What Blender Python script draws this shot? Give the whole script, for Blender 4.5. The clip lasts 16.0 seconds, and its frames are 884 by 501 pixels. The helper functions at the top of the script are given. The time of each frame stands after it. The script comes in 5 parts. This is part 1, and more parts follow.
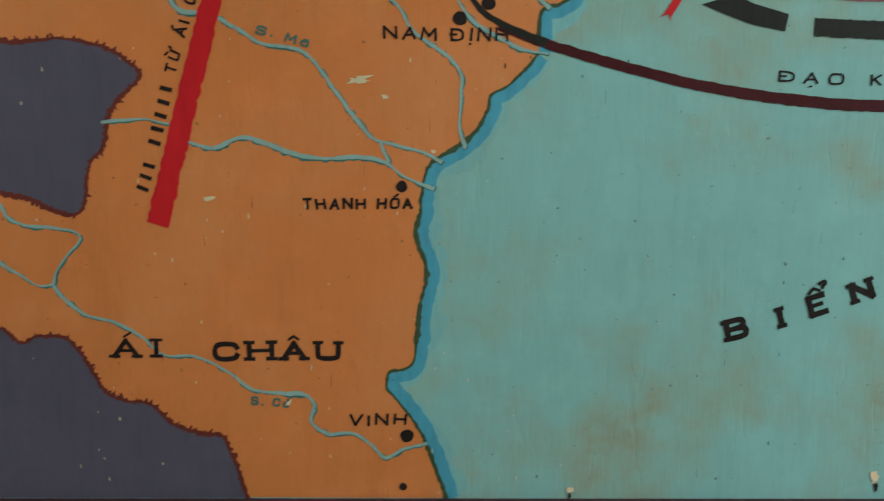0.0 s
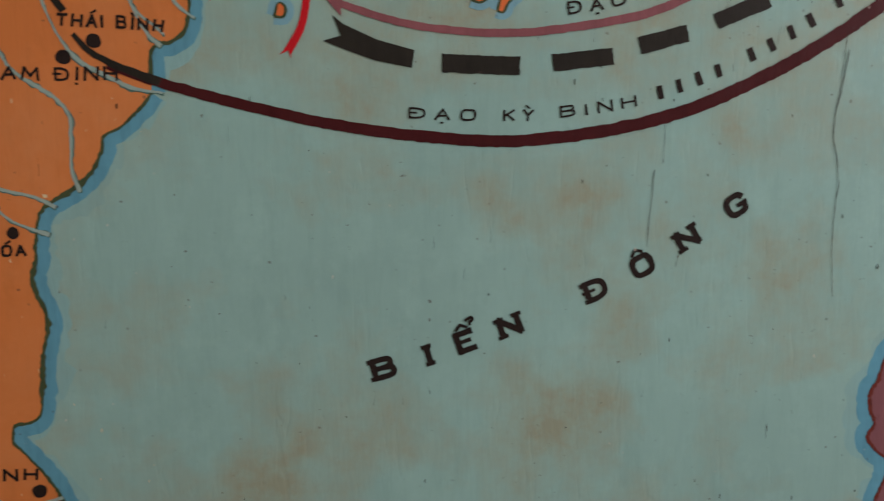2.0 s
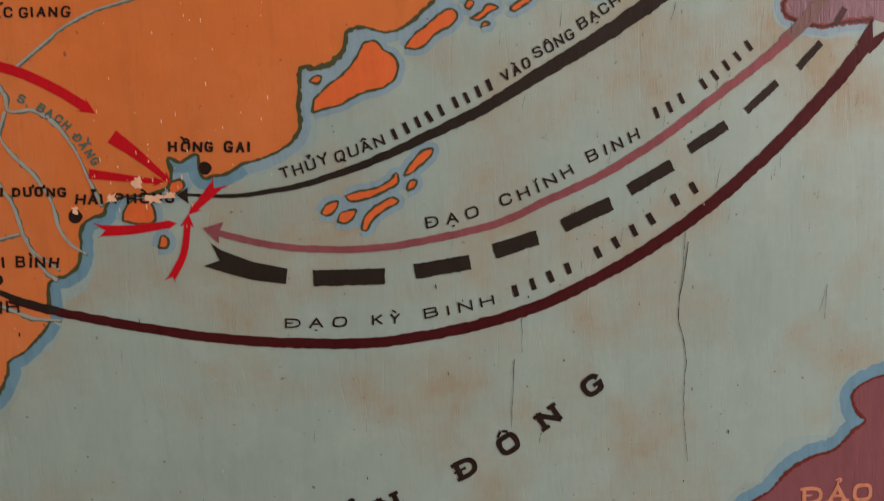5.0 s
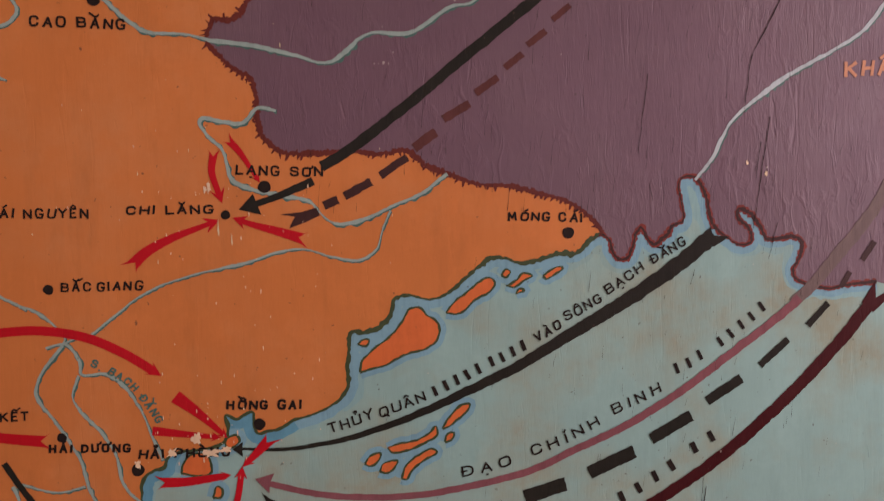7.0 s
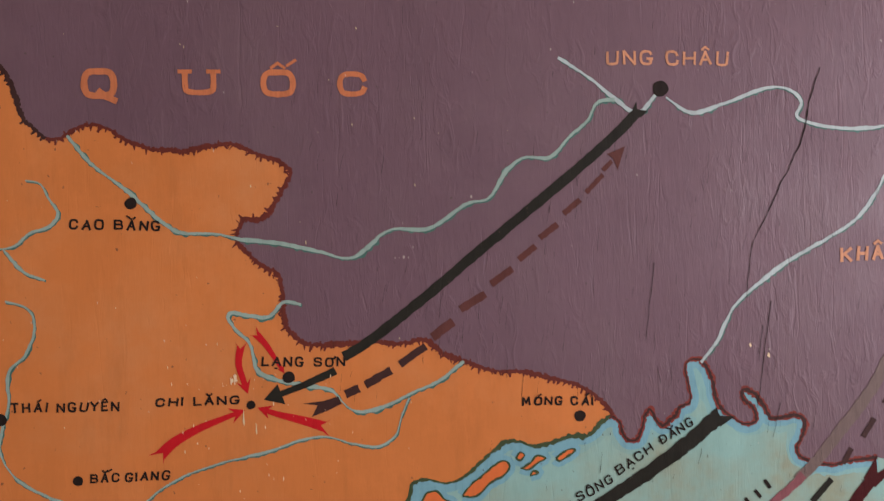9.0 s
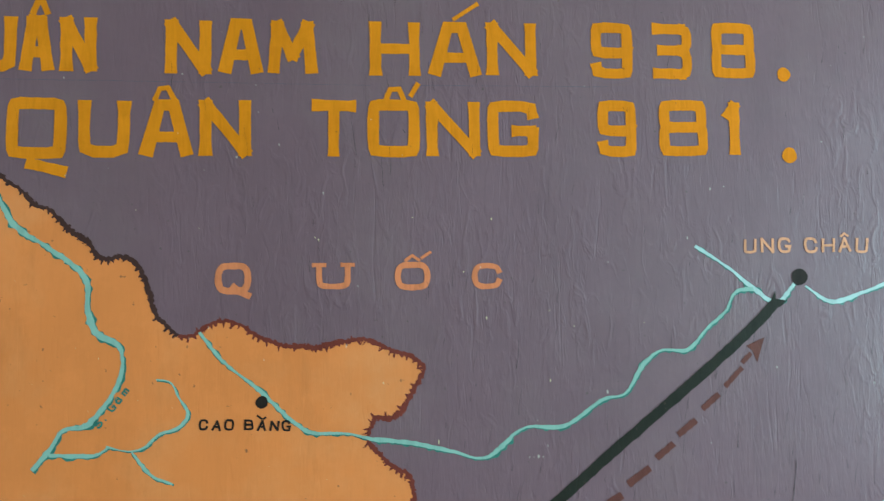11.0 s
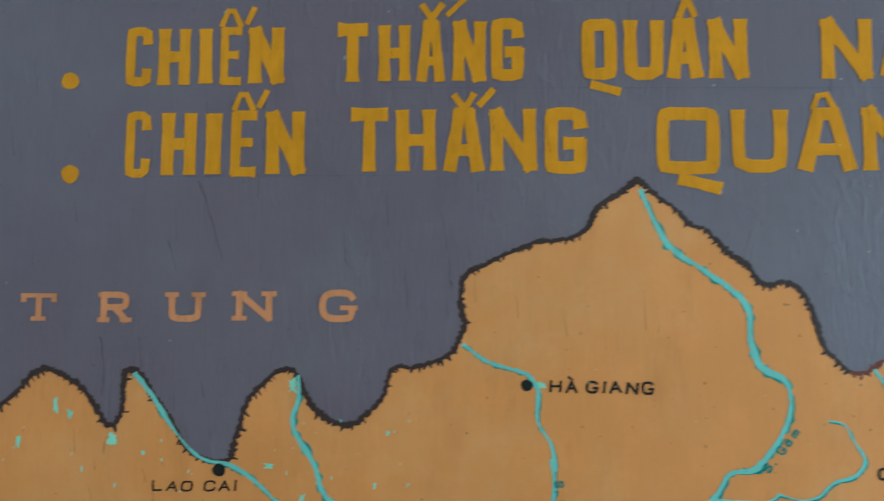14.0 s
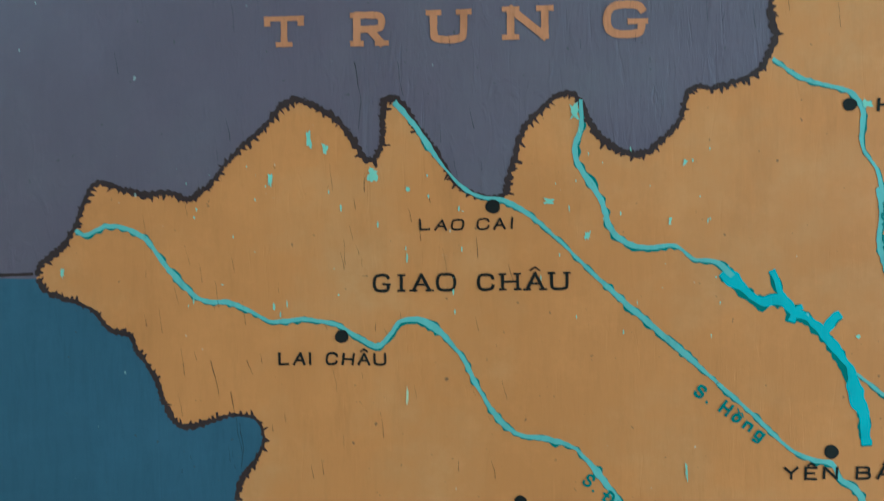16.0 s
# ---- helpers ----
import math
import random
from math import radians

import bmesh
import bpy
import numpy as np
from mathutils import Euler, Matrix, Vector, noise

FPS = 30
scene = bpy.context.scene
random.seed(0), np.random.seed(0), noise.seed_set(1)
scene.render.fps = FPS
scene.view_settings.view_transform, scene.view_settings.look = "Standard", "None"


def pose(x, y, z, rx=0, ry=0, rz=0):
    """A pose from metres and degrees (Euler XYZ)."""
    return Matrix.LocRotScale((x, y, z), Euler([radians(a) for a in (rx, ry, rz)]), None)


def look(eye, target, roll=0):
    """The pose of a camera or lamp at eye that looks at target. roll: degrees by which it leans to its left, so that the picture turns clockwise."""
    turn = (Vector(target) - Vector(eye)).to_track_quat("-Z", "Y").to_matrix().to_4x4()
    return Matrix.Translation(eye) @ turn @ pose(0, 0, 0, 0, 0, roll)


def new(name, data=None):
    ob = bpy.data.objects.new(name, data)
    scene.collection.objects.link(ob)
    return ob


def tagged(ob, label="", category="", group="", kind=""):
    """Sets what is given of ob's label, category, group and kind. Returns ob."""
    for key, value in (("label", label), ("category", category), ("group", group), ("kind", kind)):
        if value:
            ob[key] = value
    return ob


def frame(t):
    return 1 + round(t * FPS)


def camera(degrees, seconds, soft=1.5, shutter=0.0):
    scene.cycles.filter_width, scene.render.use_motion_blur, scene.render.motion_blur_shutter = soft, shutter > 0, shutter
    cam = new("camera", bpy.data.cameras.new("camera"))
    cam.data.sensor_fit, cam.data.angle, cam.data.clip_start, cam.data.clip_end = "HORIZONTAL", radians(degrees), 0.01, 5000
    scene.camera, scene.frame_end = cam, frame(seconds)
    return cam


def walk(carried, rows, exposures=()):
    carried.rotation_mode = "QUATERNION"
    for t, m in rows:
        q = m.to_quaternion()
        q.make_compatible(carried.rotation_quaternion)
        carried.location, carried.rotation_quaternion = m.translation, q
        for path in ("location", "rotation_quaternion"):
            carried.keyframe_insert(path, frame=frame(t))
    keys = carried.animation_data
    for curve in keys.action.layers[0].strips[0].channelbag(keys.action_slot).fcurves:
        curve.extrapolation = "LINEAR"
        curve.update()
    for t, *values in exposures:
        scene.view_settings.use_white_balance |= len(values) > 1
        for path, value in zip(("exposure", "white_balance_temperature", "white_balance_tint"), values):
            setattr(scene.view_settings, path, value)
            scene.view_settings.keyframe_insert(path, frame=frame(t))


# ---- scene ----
cam = camera(62.3, 16.0, soft=1.2, shutter=0.35)
PATH = [
    (0, (0.077, -0.636, 0.872), (0.172, 1.348, 0.633), -0.2),
    (0.5, (0.154, -0.632, 0.886), (0.266, 1.351, 0.652), -0.4),
    (1, (0.246, -0.638, 0.898), (0.391, 1.343, 0.661), -0.6),
    (1.5, (0.294, -0.634, 0.909), (0.484, 1.342, 0.668), -0.8),
    (2, (0.356, -0.637, 0.908), (0.58, 1.334, 0.653), -1.0),
    (2.5, (0.431, -0.65, 0.915), (0.689, 1.315, 0.65), -1.1),
    (3, (0.485, -0.67, 0.935), (0.761, 1.289, 0.639), -1.4),
    (3.2, (0.498, -0.681, 0.923), (0.788, 1.28, 0.658), -1.6),
    (5.3, (0.478, -0.703, 1.109), (0.684, 1.276, 0.907), -3.0),
    (5.5, (0.477, -0.706, 1.123), (0.681, 1.276, 0.951), -2.9),
    (6, (0.463, -0.713, 1.195), (0.667, 1.272, 1.06), -2.5),
    (6.5, (0.448, -0.723, 1.24), (0.653, 1.265, 1.156), -2.2),
    (7, (0.446, -0.735, 1.3), (0.669, 1.25, 1.198), -1.9),
    (7.5, (0.46, -0.753, 1.34), (0.696, 1.232, 1.28), -2.0),
    (8, (0.457, -0.766, 1.379), (0.693, 1.22, 1.333), -2.0),
    (8.5, (0.446, -0.771, 1.409), (0.694, 1.214, 1.402), -2.0),
    (9, (0.425, -0.762, 1.448), (0.664, 1.223, 1.47), -1.7),
    (9.5, (0.408, -0.751, 1.492), (0.637, 1.235, 1.546), -1.3),
    (9.7, (0.392, -0.751, 1.531), (0.625, 1.235, 1.57), -1.2),
    (11.8, (0.232, -0.712, 1.622), (0.388, 1.273, 1.812), -0.6),
    (12, (0.204, -0.708, 1.629), (0.336, 1.28, 1.806), -0.7),
    (12.5, (0.105, -0.691, 1.635), (0.2, 1.299, 1.819), -0.7),
    (13, (0.003, -0.681, 1.646), (0.058, 1.312, 1.811), -0.4),
    (13.5, (-0.104, -0.668, 1.646), (-0.095, 1.326, 1.804), -0.1),
    (14, (-0.208, -0.642, 1.631), (-0.259, 1.352, 1.788), 0.3),
    (14.5, (-0.296, -0.619, 1.612), (-0.403, 1.374, 1.741), 0.5),
    (15, (-0.36, -0.605, 1.565), (-0.515, 1.387, 1.663), 0.4),
    (15.5, (-0.419, -0.589, 1.513), (-0.602, 1.402, 1.529), 0.2),
    (16, (-0.409, -0.573, 1.468), (-0.575, 1.42, 1.426), -0.2),
]
EXPOSURES = [
    (0.0, 0.10, 6050, 2), (0.5, 0.0, 6050, 2), (1.0, -0.08, 5800, -1), (1.5, -0.16, 7150, 33), (2.0, -0.18, 7120, 32), (3.0, -0.22, 7080, 31), (5.5, -0.15, 8900, 66), (6.0, -0.18, 9000, 72),
    (6.5, -0.22, 9100, 75), (7.0, -0.24, 7550, 51), (7.5, -0.2, 7550, 50), (8.0, -0.14, 7600, 51), (8.5, -0.09, 7550, 51), (9.0, 0.04, 6900, 31), (9.7, 0.26, 6500, 20),
    (11.8, 0.74, 4600, -37), (12.5, 0.62, 4600, -36), (13.0, 0.59, 4550, -34), (14.0, 0.58, 4180, -37), (15.0, 0.81, 3850, -39), (16.0, 0.64, 3930, -36),
]
walk(cam, [(t, look(eye, target, roll)) for t, eye, target, roll in PATH], EXPOSURES)

# ---- sky and added lamps ----
world = bpy.data.worlds.new("sky")
scene.world = world
world.use_nodes = True
wn = world.node_tree.nodes
sky = wn.new("ShaderNodeTexSky")
sky.sky_type, sky.sun_disc = "NISHITA", False
sky.sun_elevation, sky.sun_rotation = radians(42), radians(200)
world.node_tree.links.new(sky.outputs[0], wn["Background"].inputs[0])
wn["Background"].inputs[1].default_value = 0.1


def added_light(name, place, aim, width, height, watts, tint):
    data = bpy.data.lights.new(name, "AREA")
    data.shape, data.size, data.size_y, data.energy, data.color = "RECTANGLE", width, height, watts, tint
    lamp = new(name, data)
    lamp.matrix_world = look(place, aim)
    return lamp


# unseen lamps, added to even out brightness and sheen across the board
added_light("added_south_light", (1.6, -3.16, 1.75), (1.6, 0, 1.75), 1.4, 1.5, 10.5, (0.93, 0.98, 1.0))
added_light("added_east_light", (2.46, -1.2, 1.62), (0, -1.2, 1.62), 1.0, 1.0, 41.0, (0.93, 0.98, 1.0))
added_light("added_west_light", (-1.66, -0.8, 2.35), (0, -0.8, 2.35), 0.9, 0.8, 3.5, (0.93, 0.98, 1.0))


# ---- materials ----
def paint(name, rgb, rough=0.5, fade=0.10, stain=None, stain_scale=5.0, stain_amount=0.5, relief=0.18, brush=0.12, gloss=0.16, dabs=0.0):
    """Old oil paint on boards: broad fading, brush drag, specks of dirt, and the grain of the wood showing through."""
    m = bpy.data.materials.new(name)
    m.use_nodes = True
    n, link = m.node_tree.nodes, m.node_tree.links.new
    bsdf = n["Principled BSDF"]
    bsdf.inputs["Specular IOR Level"].default_value = gloss
    coord = n.new("ShaderNodeTexCoord")

    def stretched(sx, sy, sz):
        mp = n.new("ShaderNodeMapping")
        mp.inputs["Scale"].default_value = (sx, sy, sz)
        link(coord.outputs["Object"], mp.inputs["Vector"])
        return mp.outputs[0]

    def noisy(vec, scale, detail=4.0, rough_=0.6, warp=0.0):
        t = n.new("ShaderNodeTexNoise")
        t.inputs["Scale"].default_value, t.inputs["Detail"].default_value, t.inputs["Roughness"].default_value = scale, detail, rough_
        t.inputs["Distortion"].default_value = warp
        link(vec, t.inputs["Vector"])
        return t.outputs["Fac"]

    def spread(fac, lo, hi, a, b):
        r = n.new("ShaderNodeMapRange")
        r.inputs["From Min"].default_value, r.inputs["From Max"].default_value = lo, hi
        r.inputs["To Min"].default_value, r.inputs["To Max"].default_value = a, b
        link(fac, r.inputs["Value"])
        return r.outputs[0]

    def mixed(kind, fac, a, b):
        x = n.new("ShaderNodeMix")
        x.data_type, x.blend_type = "RGBA", kind
        for sock, v in ((x.inputs["Factor"], fac), (x.inputs["A"], a), (x.inputs["B"], b)):
            if isinstance(v, (tuple, float, int)):
                sock.default_value = (*v, 1) if isinstance(v, tuple) else v
            else:
                link(v, sock)
        return x.outputs["Result"]

    plain = stretched(1, 1, 1)
    grain_vec = stretched(1, 1, 0.15)
    cross_vec = stretched(0.4, 1, 1)
    pale = tuple(min(1.0, c * 1.25 + 0.006) for c in rgb)
    deep = tuple(c * 0.78 for c in rgb)
    col = mixed("MIX", spread(noisy(plain, 3.2), 0.35, 0.68, 0.0, fade * 5), rgb, pale)
    col = mixed("MIX", spread(noisy(grain_vec, 130, 3, 0.6, 0.8), 0.45, 0.8, 0.0, brush * 4), col, deep)
    col = mixed("MIX", spread(noisy(cross_vec, 60, 4, 0.65, 0.6), 0.48, 0.8, 0.0, brush * 2), col, pale)
    col = mixed("MIX", spread(noisy(plain, 21, 5, 0.7), 0.5, 0.72, 0.0, fade * 4), col, pale)
    col = mixed("MIX", spread(noisy(stretched(1, 1, 0.25), 30, 5, 0.7), 0.55, 0.8, 0.0, fade * 5), col, deep)
    col = mixed("MIX", spread(noisy(stretched(1, 1, 0.05), 210, 2, 0.5, 0.5), 0.72, 0.78, 0.0, 0.2), col, pale)
    if stain:
        blot = n.new("ShaderNodeMath")
        blot.operation = "MULTIPLY"
        link(spread(noisy(plain, stain_scale, 5, 0.62), 0.47, 0.66, 0.0, 1.0), blot.inputs[0])
        link(spread(noisy(plain, stain_scale * 6, 4), 0.3, 0.6, 0.35, 1.0), blot.inputs[1])
        soft = n.new("ShaderNodeMath")
        soft.operation = "MULTIPLY"
        soft.inputs[1].default_value = stain_amount
        link(blot.outputs[0], soft.inputs[0])
        col = mixed("MIX", soft.outputs[0], col, stain)
    specks = spread(noisy(plain, 160, 2, 0.5), 0.73, 0.78, 0.0, 0.65)
    col = mixed("MIX", specks, col, (0.07, 0.045, 0.035))
    light_specks = spread(noisy(stretched(1.3, 1, 0.8), 120, 1, 0.5), 0.81, 0.83, 0.0, 0.4)
    col = mixed("MIX", light_specks, col, (0.62, 0.58, 0.5))
    link(col, bsdf.inputs["Base Color"])
    link(spread(noisy(plain, 9, 4), 0.3, 0.7, rough - 0.07, rough + 0.1), bsdf.inputs["Roughness"])
    # relief: drag of the brush, long checks in the veneer, and slow waves of the board
    add = n.new("ShaderNodeMath")
    add.operation = "ADD"
    link(spread(noisy(grain_vec, 260, 4, 0.6, 0.8), 0.25, 0.75, 0.0, 1.0), add.inputs[0])
    link(spread(noisy(stretched(1, 1, 0.12), 95, 3, 0.6, 1.2), 0.62, 0.70, 0.0, -1.6), add.inputs[1])
    patchy = n.new("ShaderNodeMath")
    patchy.operation = "MULTIPLY"
    link(add.outputs[0], patchy.inputs[0])
    link(spread(noisy(plain, 6, 3, 0.6), 0.38, 0.65, 0.15, 1.3), patchy.inputs[1])
    wave = n.new("ShaderNodeMath")
    wave.operation = "MULTIPLY_ADD"
    wave.inputs[1].default_value = 2.5
    link(noisy(plain, 14, 3), wave.inputs[0])
    link(patchy.outputs[0], wave.inputs[2])
    height = wave.outputs[0]
    if dabs:
        turned = n.new("ShaderNodeMapping")
        turned.inputs["Rotation"].default_value = (0, radians(-62), 0)
        turned.inputs["Scale"].default_value = (1, 1, 0.38)
        link(coord.outputs["Object"], turned.inputs["Vector"])
        ridge = n.new("ShaderNodeMath")
        ridge.operation = "MULTIPLY"
        link(spread(noisy(turned.outputs[0], 75, 3, 0.55, 1.0), 0.5, 0.72, 0.0, dabs), ridge.inputs[0])
        link(spread(noisy(plain, 5, 3, 0.6), 0.4, 0.62, 0.1, 1.0), ridge.inputs[1])
        both = n.new("ShaderNodeMath")
        both.operation = "ADD"
        link(ridge.outputs[0], both.inputs[0])
        link(height, both.inputs[1])
        height = both.outputs[0]
    bump = n.new("ShaderNodeBump")
    bump.inputs["Strength"].default_value, bump.inputs["Distance"].default_value = relief, 0.0008
    link(height, bump.inputs["Height"])
    link(bump.outputs[0], bsdf.inputs["Normal"])
    return m


SEA = paint("sea_paint", (0.222, 0.42, 0.385), stain=(0.275, 0.30, 0.205), stain_scale=6, stain_amount=0.85, brush=0.06)
LAND = paint("orange_paint", (0.57, 0.179, 0.047), relief=0.12, brush=0.05, fade=0.12, stain=(0.62, 0.255, 0.10), stain_scale=7, stain_amount=0.5)
ISLET = paint("bright_orange_paint", (0.66, 0.15, 0.04))
EMPIRE = paint("violet_paint", (0.127, 0.066, 0.089), stain=(0.165, 0.105, 0.118), stain_scale=4, relief=0.32, gloss=0.4, brush=0.05, dabs=2.0)
HIGHLAND = paint("teal_paint", (0.062, 0.083, 0.122))
SLATE = paint("slate_paint", (0.085, 0.075, 0.105))
PLUM = paint("plum_paint", (0.19, 0.075, 0.085), relief=0.4)
HALO = paint("shore_blue_paint", (0.075, 0.29, 0.385), brush=0.2)
PALE_HALO = paint("pale_shore_paint", (0.15, 0.36, 0.43), brush=0.2)
WASH = paint("thin_shore_wash", (0.195, 0.405, 0.40), stain=(0.235, 0.36, 0.30), stain_scale=8, stain_amount=0.6, brush=0.1)
RIVER = paint("river_paint", (0.25, 0.365, 0.325), brush=0.2)
PALE_RIVER = paint("pale_river_paint", (0.38, 0.47, 0.475), brush=0.25)
LAKE = paint("lake_paint", (0.14, 0.34, 0.36), brush=0.2)
SHORE = paint("shore_green_paint", (0.045, 0.07, 0.03), brush=0.25)
RUST = paint("rust_line_paint", (0.13, 0.024, 0.016), brush=0.25)
BLACK = paint("black_paint", (0.018, 0.012, 0.010), rough=0.5, brush=0.2, gloss=0.08)
COAL = paint("greenish_black_paint", (0.017, 0.016, 0.012), rough=0.5, brush=0.25, gloss=0.1)
UMBER = paint("umber_paint", (0.045, 0.017, 0.015), brush=0.2)
BRICK_RED = paint("brick_red_paint", (0.10, 0.03, 0.025), brush=0.25)
MAROON = paint("maroon_paint", (0.055, 0.007, 0.008), brush=0.25, gloss=0.08)
FRINGE = paint("red_fringe_paint", (0.20, 0.034, 0.024), brush=0.3)
ROSE = paint("rose_paint", (0.22, 0.075, 0.085), brush=0.25)
OLIVE = paint("olive_grey_paint", (0.155, 0.11, 0.10), brush=0.2)
RED = paint("red_paint", (0.5, 0.008, 0.013), brush=0.1)
YELLOW = paint("yellow_paint", (0.56, 0.185, 0.003), brush=0.2, stain=(0.47, 0.15, 0.004), stain_scale=20, stain_amount=0.5, gloss=0.05)
CORAL = paint("coral_paint", (0.54, 0.17, 0.072), brush=0.3)
TAN = paint("tan_paint", (0.55, 0.25, 0.14), brush=0.3)
BOTTLE = paint("bottle_green_paint", (0.05, 0.14, 0.12), brush=0.3)
PALE = paint("bare_ground_coat", (0.6, 0.5, 0.3))
PRIMER = paint("bare_primer", (0.72, 0.55, 0.36))
AQUA = paint("aqua_undercoat", (0.36, 0.46, 0.34))
CRACK = paint("crack_dirt", (0.02, 0.014, 0.012), rough=0.8)
MOULDING = paint("moulding_paint", (0.06, 0.025, 0.03), rough=0.5)
PLYWOOD = paint("plywood", (0.42, 0.28, 0.15), rough=0.7)
PLASTER = paint("wall_plaster", (0.72, 0.69, 0.60), rough=0.85, fade=0.05, brush=0.05)
CEMENT = paint("cement_floor", (0.33, 0.31, 0.28), rough=0.6)
METAL = bpy.data.materials.new("dark_screw_metal")
METAL.use_nodes = True
METAL.node_tree.nodes["Principled BSDF"].inputs["Base Color"].default_value = (0.05, 0.045, 0.04, 1)
METAL.node_tree.nodes["Principled BSDF"].inputs["Metallic"].default_value = 0.8
METAL.node_tree.nodes["Principled BSDF"].inputs["Roughness"].default_value = 0.6


# ---- building helpers ----
from mathutils.geometry import tessellate_polygon as mathutils_fill


laid = [0]


def part(name, bm, material, parent, label=""):
    """Links a mesh as one part; each coat of paint lies a hair above the one before it."""
    if parent is not None and name not in ("panel", "moulding", "screw"):
        laid[0] += 1
        bmesh.ops.translate(bm, verts=bm.verts[:], vec=(0, -1.5e-6 * (laid[0] % 60), 0))
    me = bpy.data.meshes.new(name)
    bm.to_mesh(me)
    bm.free()
    me.materials.append(material)
    ob = new(name, me)
    ob.parent = parent
    if label:
        ob["label"] = label
    return ob


def box(bm, x0, x1, y0, y1, z0, z1):
    made = bmesh.ops.create_cube(bm, size=1)
    bmesh.ops.scale(bm, vec=(x1 - x0, y1 - y0, z1 - z0), verts=made["verts"])
    bmesh.ops.translate(bm, vec=((x0 + x1) / 2, (y0 + y1) / 2, (z0 + z1) / 2), verts=made["verts"])
    return made["verts"]


def slab(name, x0, x1, y0, y1, z0, z1, material, label, category):
    bm = bmesh.new()
    box(bm, x0, x1, y0, y1, z0, z1)
    ob = part(name, bm, material, None)
    return tagged(ob, label, category, kind="structure")


# ---- the room: an added shell ----
# floor and ceiling are unseen, added to close the room and bounce light
slab("floor", -1.8, 2.6, -3.4, 0.2, -0.1, 0.0, CEMENT, "unseen plain grey cement floor, added to close the room", "floor")
slab("ceiling", -1.8, 2.6, -3.4, 0.2, 2.9, 3.0, PLASTER, "unseen plain cream plaster ceiling, added to close the room", "ceiling")
slab("wall_north", -1.7, 2.5, 0.022, 0.2, 0.0, 2.9, PLASTER, "cream plaster wall behind the map board", "wall")


def wall_with_opening(name, label, across, a0, a1, o0, o1, z0, z1, near, far):
    """An added wall along x or y, from a0 to a1, with one opening for a lamp."""
    bm = bmesh.new()
    for p0, p1, low, high in ((a0, a1, 0, z0), (a0, a1, z1, 2.9), (a0, o0, z0, z1), (o1, a1, z0, z1)):
        box(bm, *((p0, p1, near, far) if across == "x" else (near, far, p0, p1)), low, high)
    tagged(part(name, bm, PLASTER, None), label, "wall", kind="structure")


# unseen walls, added to bounce light; their openings only serve the added lamps
wall_with_opening("added_wall_south", "unseen cream plaster wall, added with a wide opening for a lamp", "x", -1.7, 2.5, 0.85, 2.35, 0.95, 2.55, -3.4, -3.2)
wall_with_opening("added_wall_east", "unseen cream plaster wall, added with a square opening for a lamp", "y", -3.4, 0.2, -1.75, -0.65, 1.07, 2.17, 2.45, 2.6)
wall_with_opening("added_wall_west", "unseen cream plaster wall, added with a high opening for a lamp", "y", -3.4, 0.2, -1.3, -0.3, 1.9, 2.8, -1.8, -1.65)

# ---- the map board ----
LEFT, RIGHT, FOOT, TOP = -1000, 1250, 570, 1942
board = tagged(new("map_board"), "large hand-painted wooden campaign map board, cracked and flaking", "map")
board.location = (0, 0.011, FOOT / 1000)
bpy.context.view_layer.update()
COAT = 0.00005


def foot_at(x):
    """The lower edge of the board is sawn a little askew."""
    return FOOT - 0.0273 * x


def top_at(x):
    return TOP + 0.0145 * x


def at_depth(coat):
    """How far the face of a coat of paint stands off the board."""
    return -0.011 - coat * COAT


def put(bm, x, z, coat):
    return bm.verts.new((x / 1000, at_depth(coat), (z - FOOT) / 1000))


def curve_through(points, step=2.5, closed=False):
    """A smooth centripetal curve through points, as an array of places."""
    p = np.array(points, float)
    if len(p) == 2 and not closed:
        k = max(2, int(np.linalg.norm(p[1] - p[0]) / step) + 1)
        return p[0] + np.linspace(0, 1, k)[:, None] * (p[1] - p[0])
    p = np.r_[p[-1:], p, p[:2]] if closed else np.r_[2 * p[:1] - p[1:2], p, 2 * p[-1:] - p[-2:-1]]
    out = []
    for i in range(1, len(p) - 2):
        a, b, c, d = p[i - 1 : i + 3]
        ta = 0.0
        tb = ta + max(np.linalg.norm(b - a), 1e-3) ** 0.5
        tc = tb + max(np.linalg.norm(c - b), 1e-3) ** 0.5
        td = tc + max(np.linalg.norm(d - c), 1e-3) ** 0.5
        k = max(2, int(np.linalg.norm(c - b) / step) + 1)
        t = np.linspace(tb, tc, k, endpoint=False)[:, None]
        a1 = (tb - t) / (tb - ta) * a + (t - ta) / (tb - ta) * b
        a2 = (tc - t) / (tc - tb) * b + (t - tb) / (tc - tb) * c
        a3 = (td - t) / (td - tc) * c + (t - tc) / (td - tc) * d
        b1 = (tc - t) / (tc - ta) * a1 + (t - ta) / (tc - ta) * a2
        b2 = (td - t) / (td - tb) * a2 + (t - tb) / (td - tb) * a3
        out.append((tc - t) / (tc - tb) * b1 + (t - tb) / (tc - tb) * b2)
    if not closed:
        out.append(p[-2:-1])
    return np.concatenate(out)


def wobble(p, amount, size=14.0):
    """The unsteady hand: shifts places by smooth noise."""
    return np.array([(x + amount * noise.noise((x / size, z / size, 3.1)), z + amount * noise.noise((x / size, z / size, 8.7))) for x, z in p])


def normals(p):
    d = np.gradient(p, axis=0)
    d /= np.maximum(np.linalg.norm(d, axis=1), 1e-6)[:, None]
    return np.stack([-d[:, 1], d[:, 0]], 1)


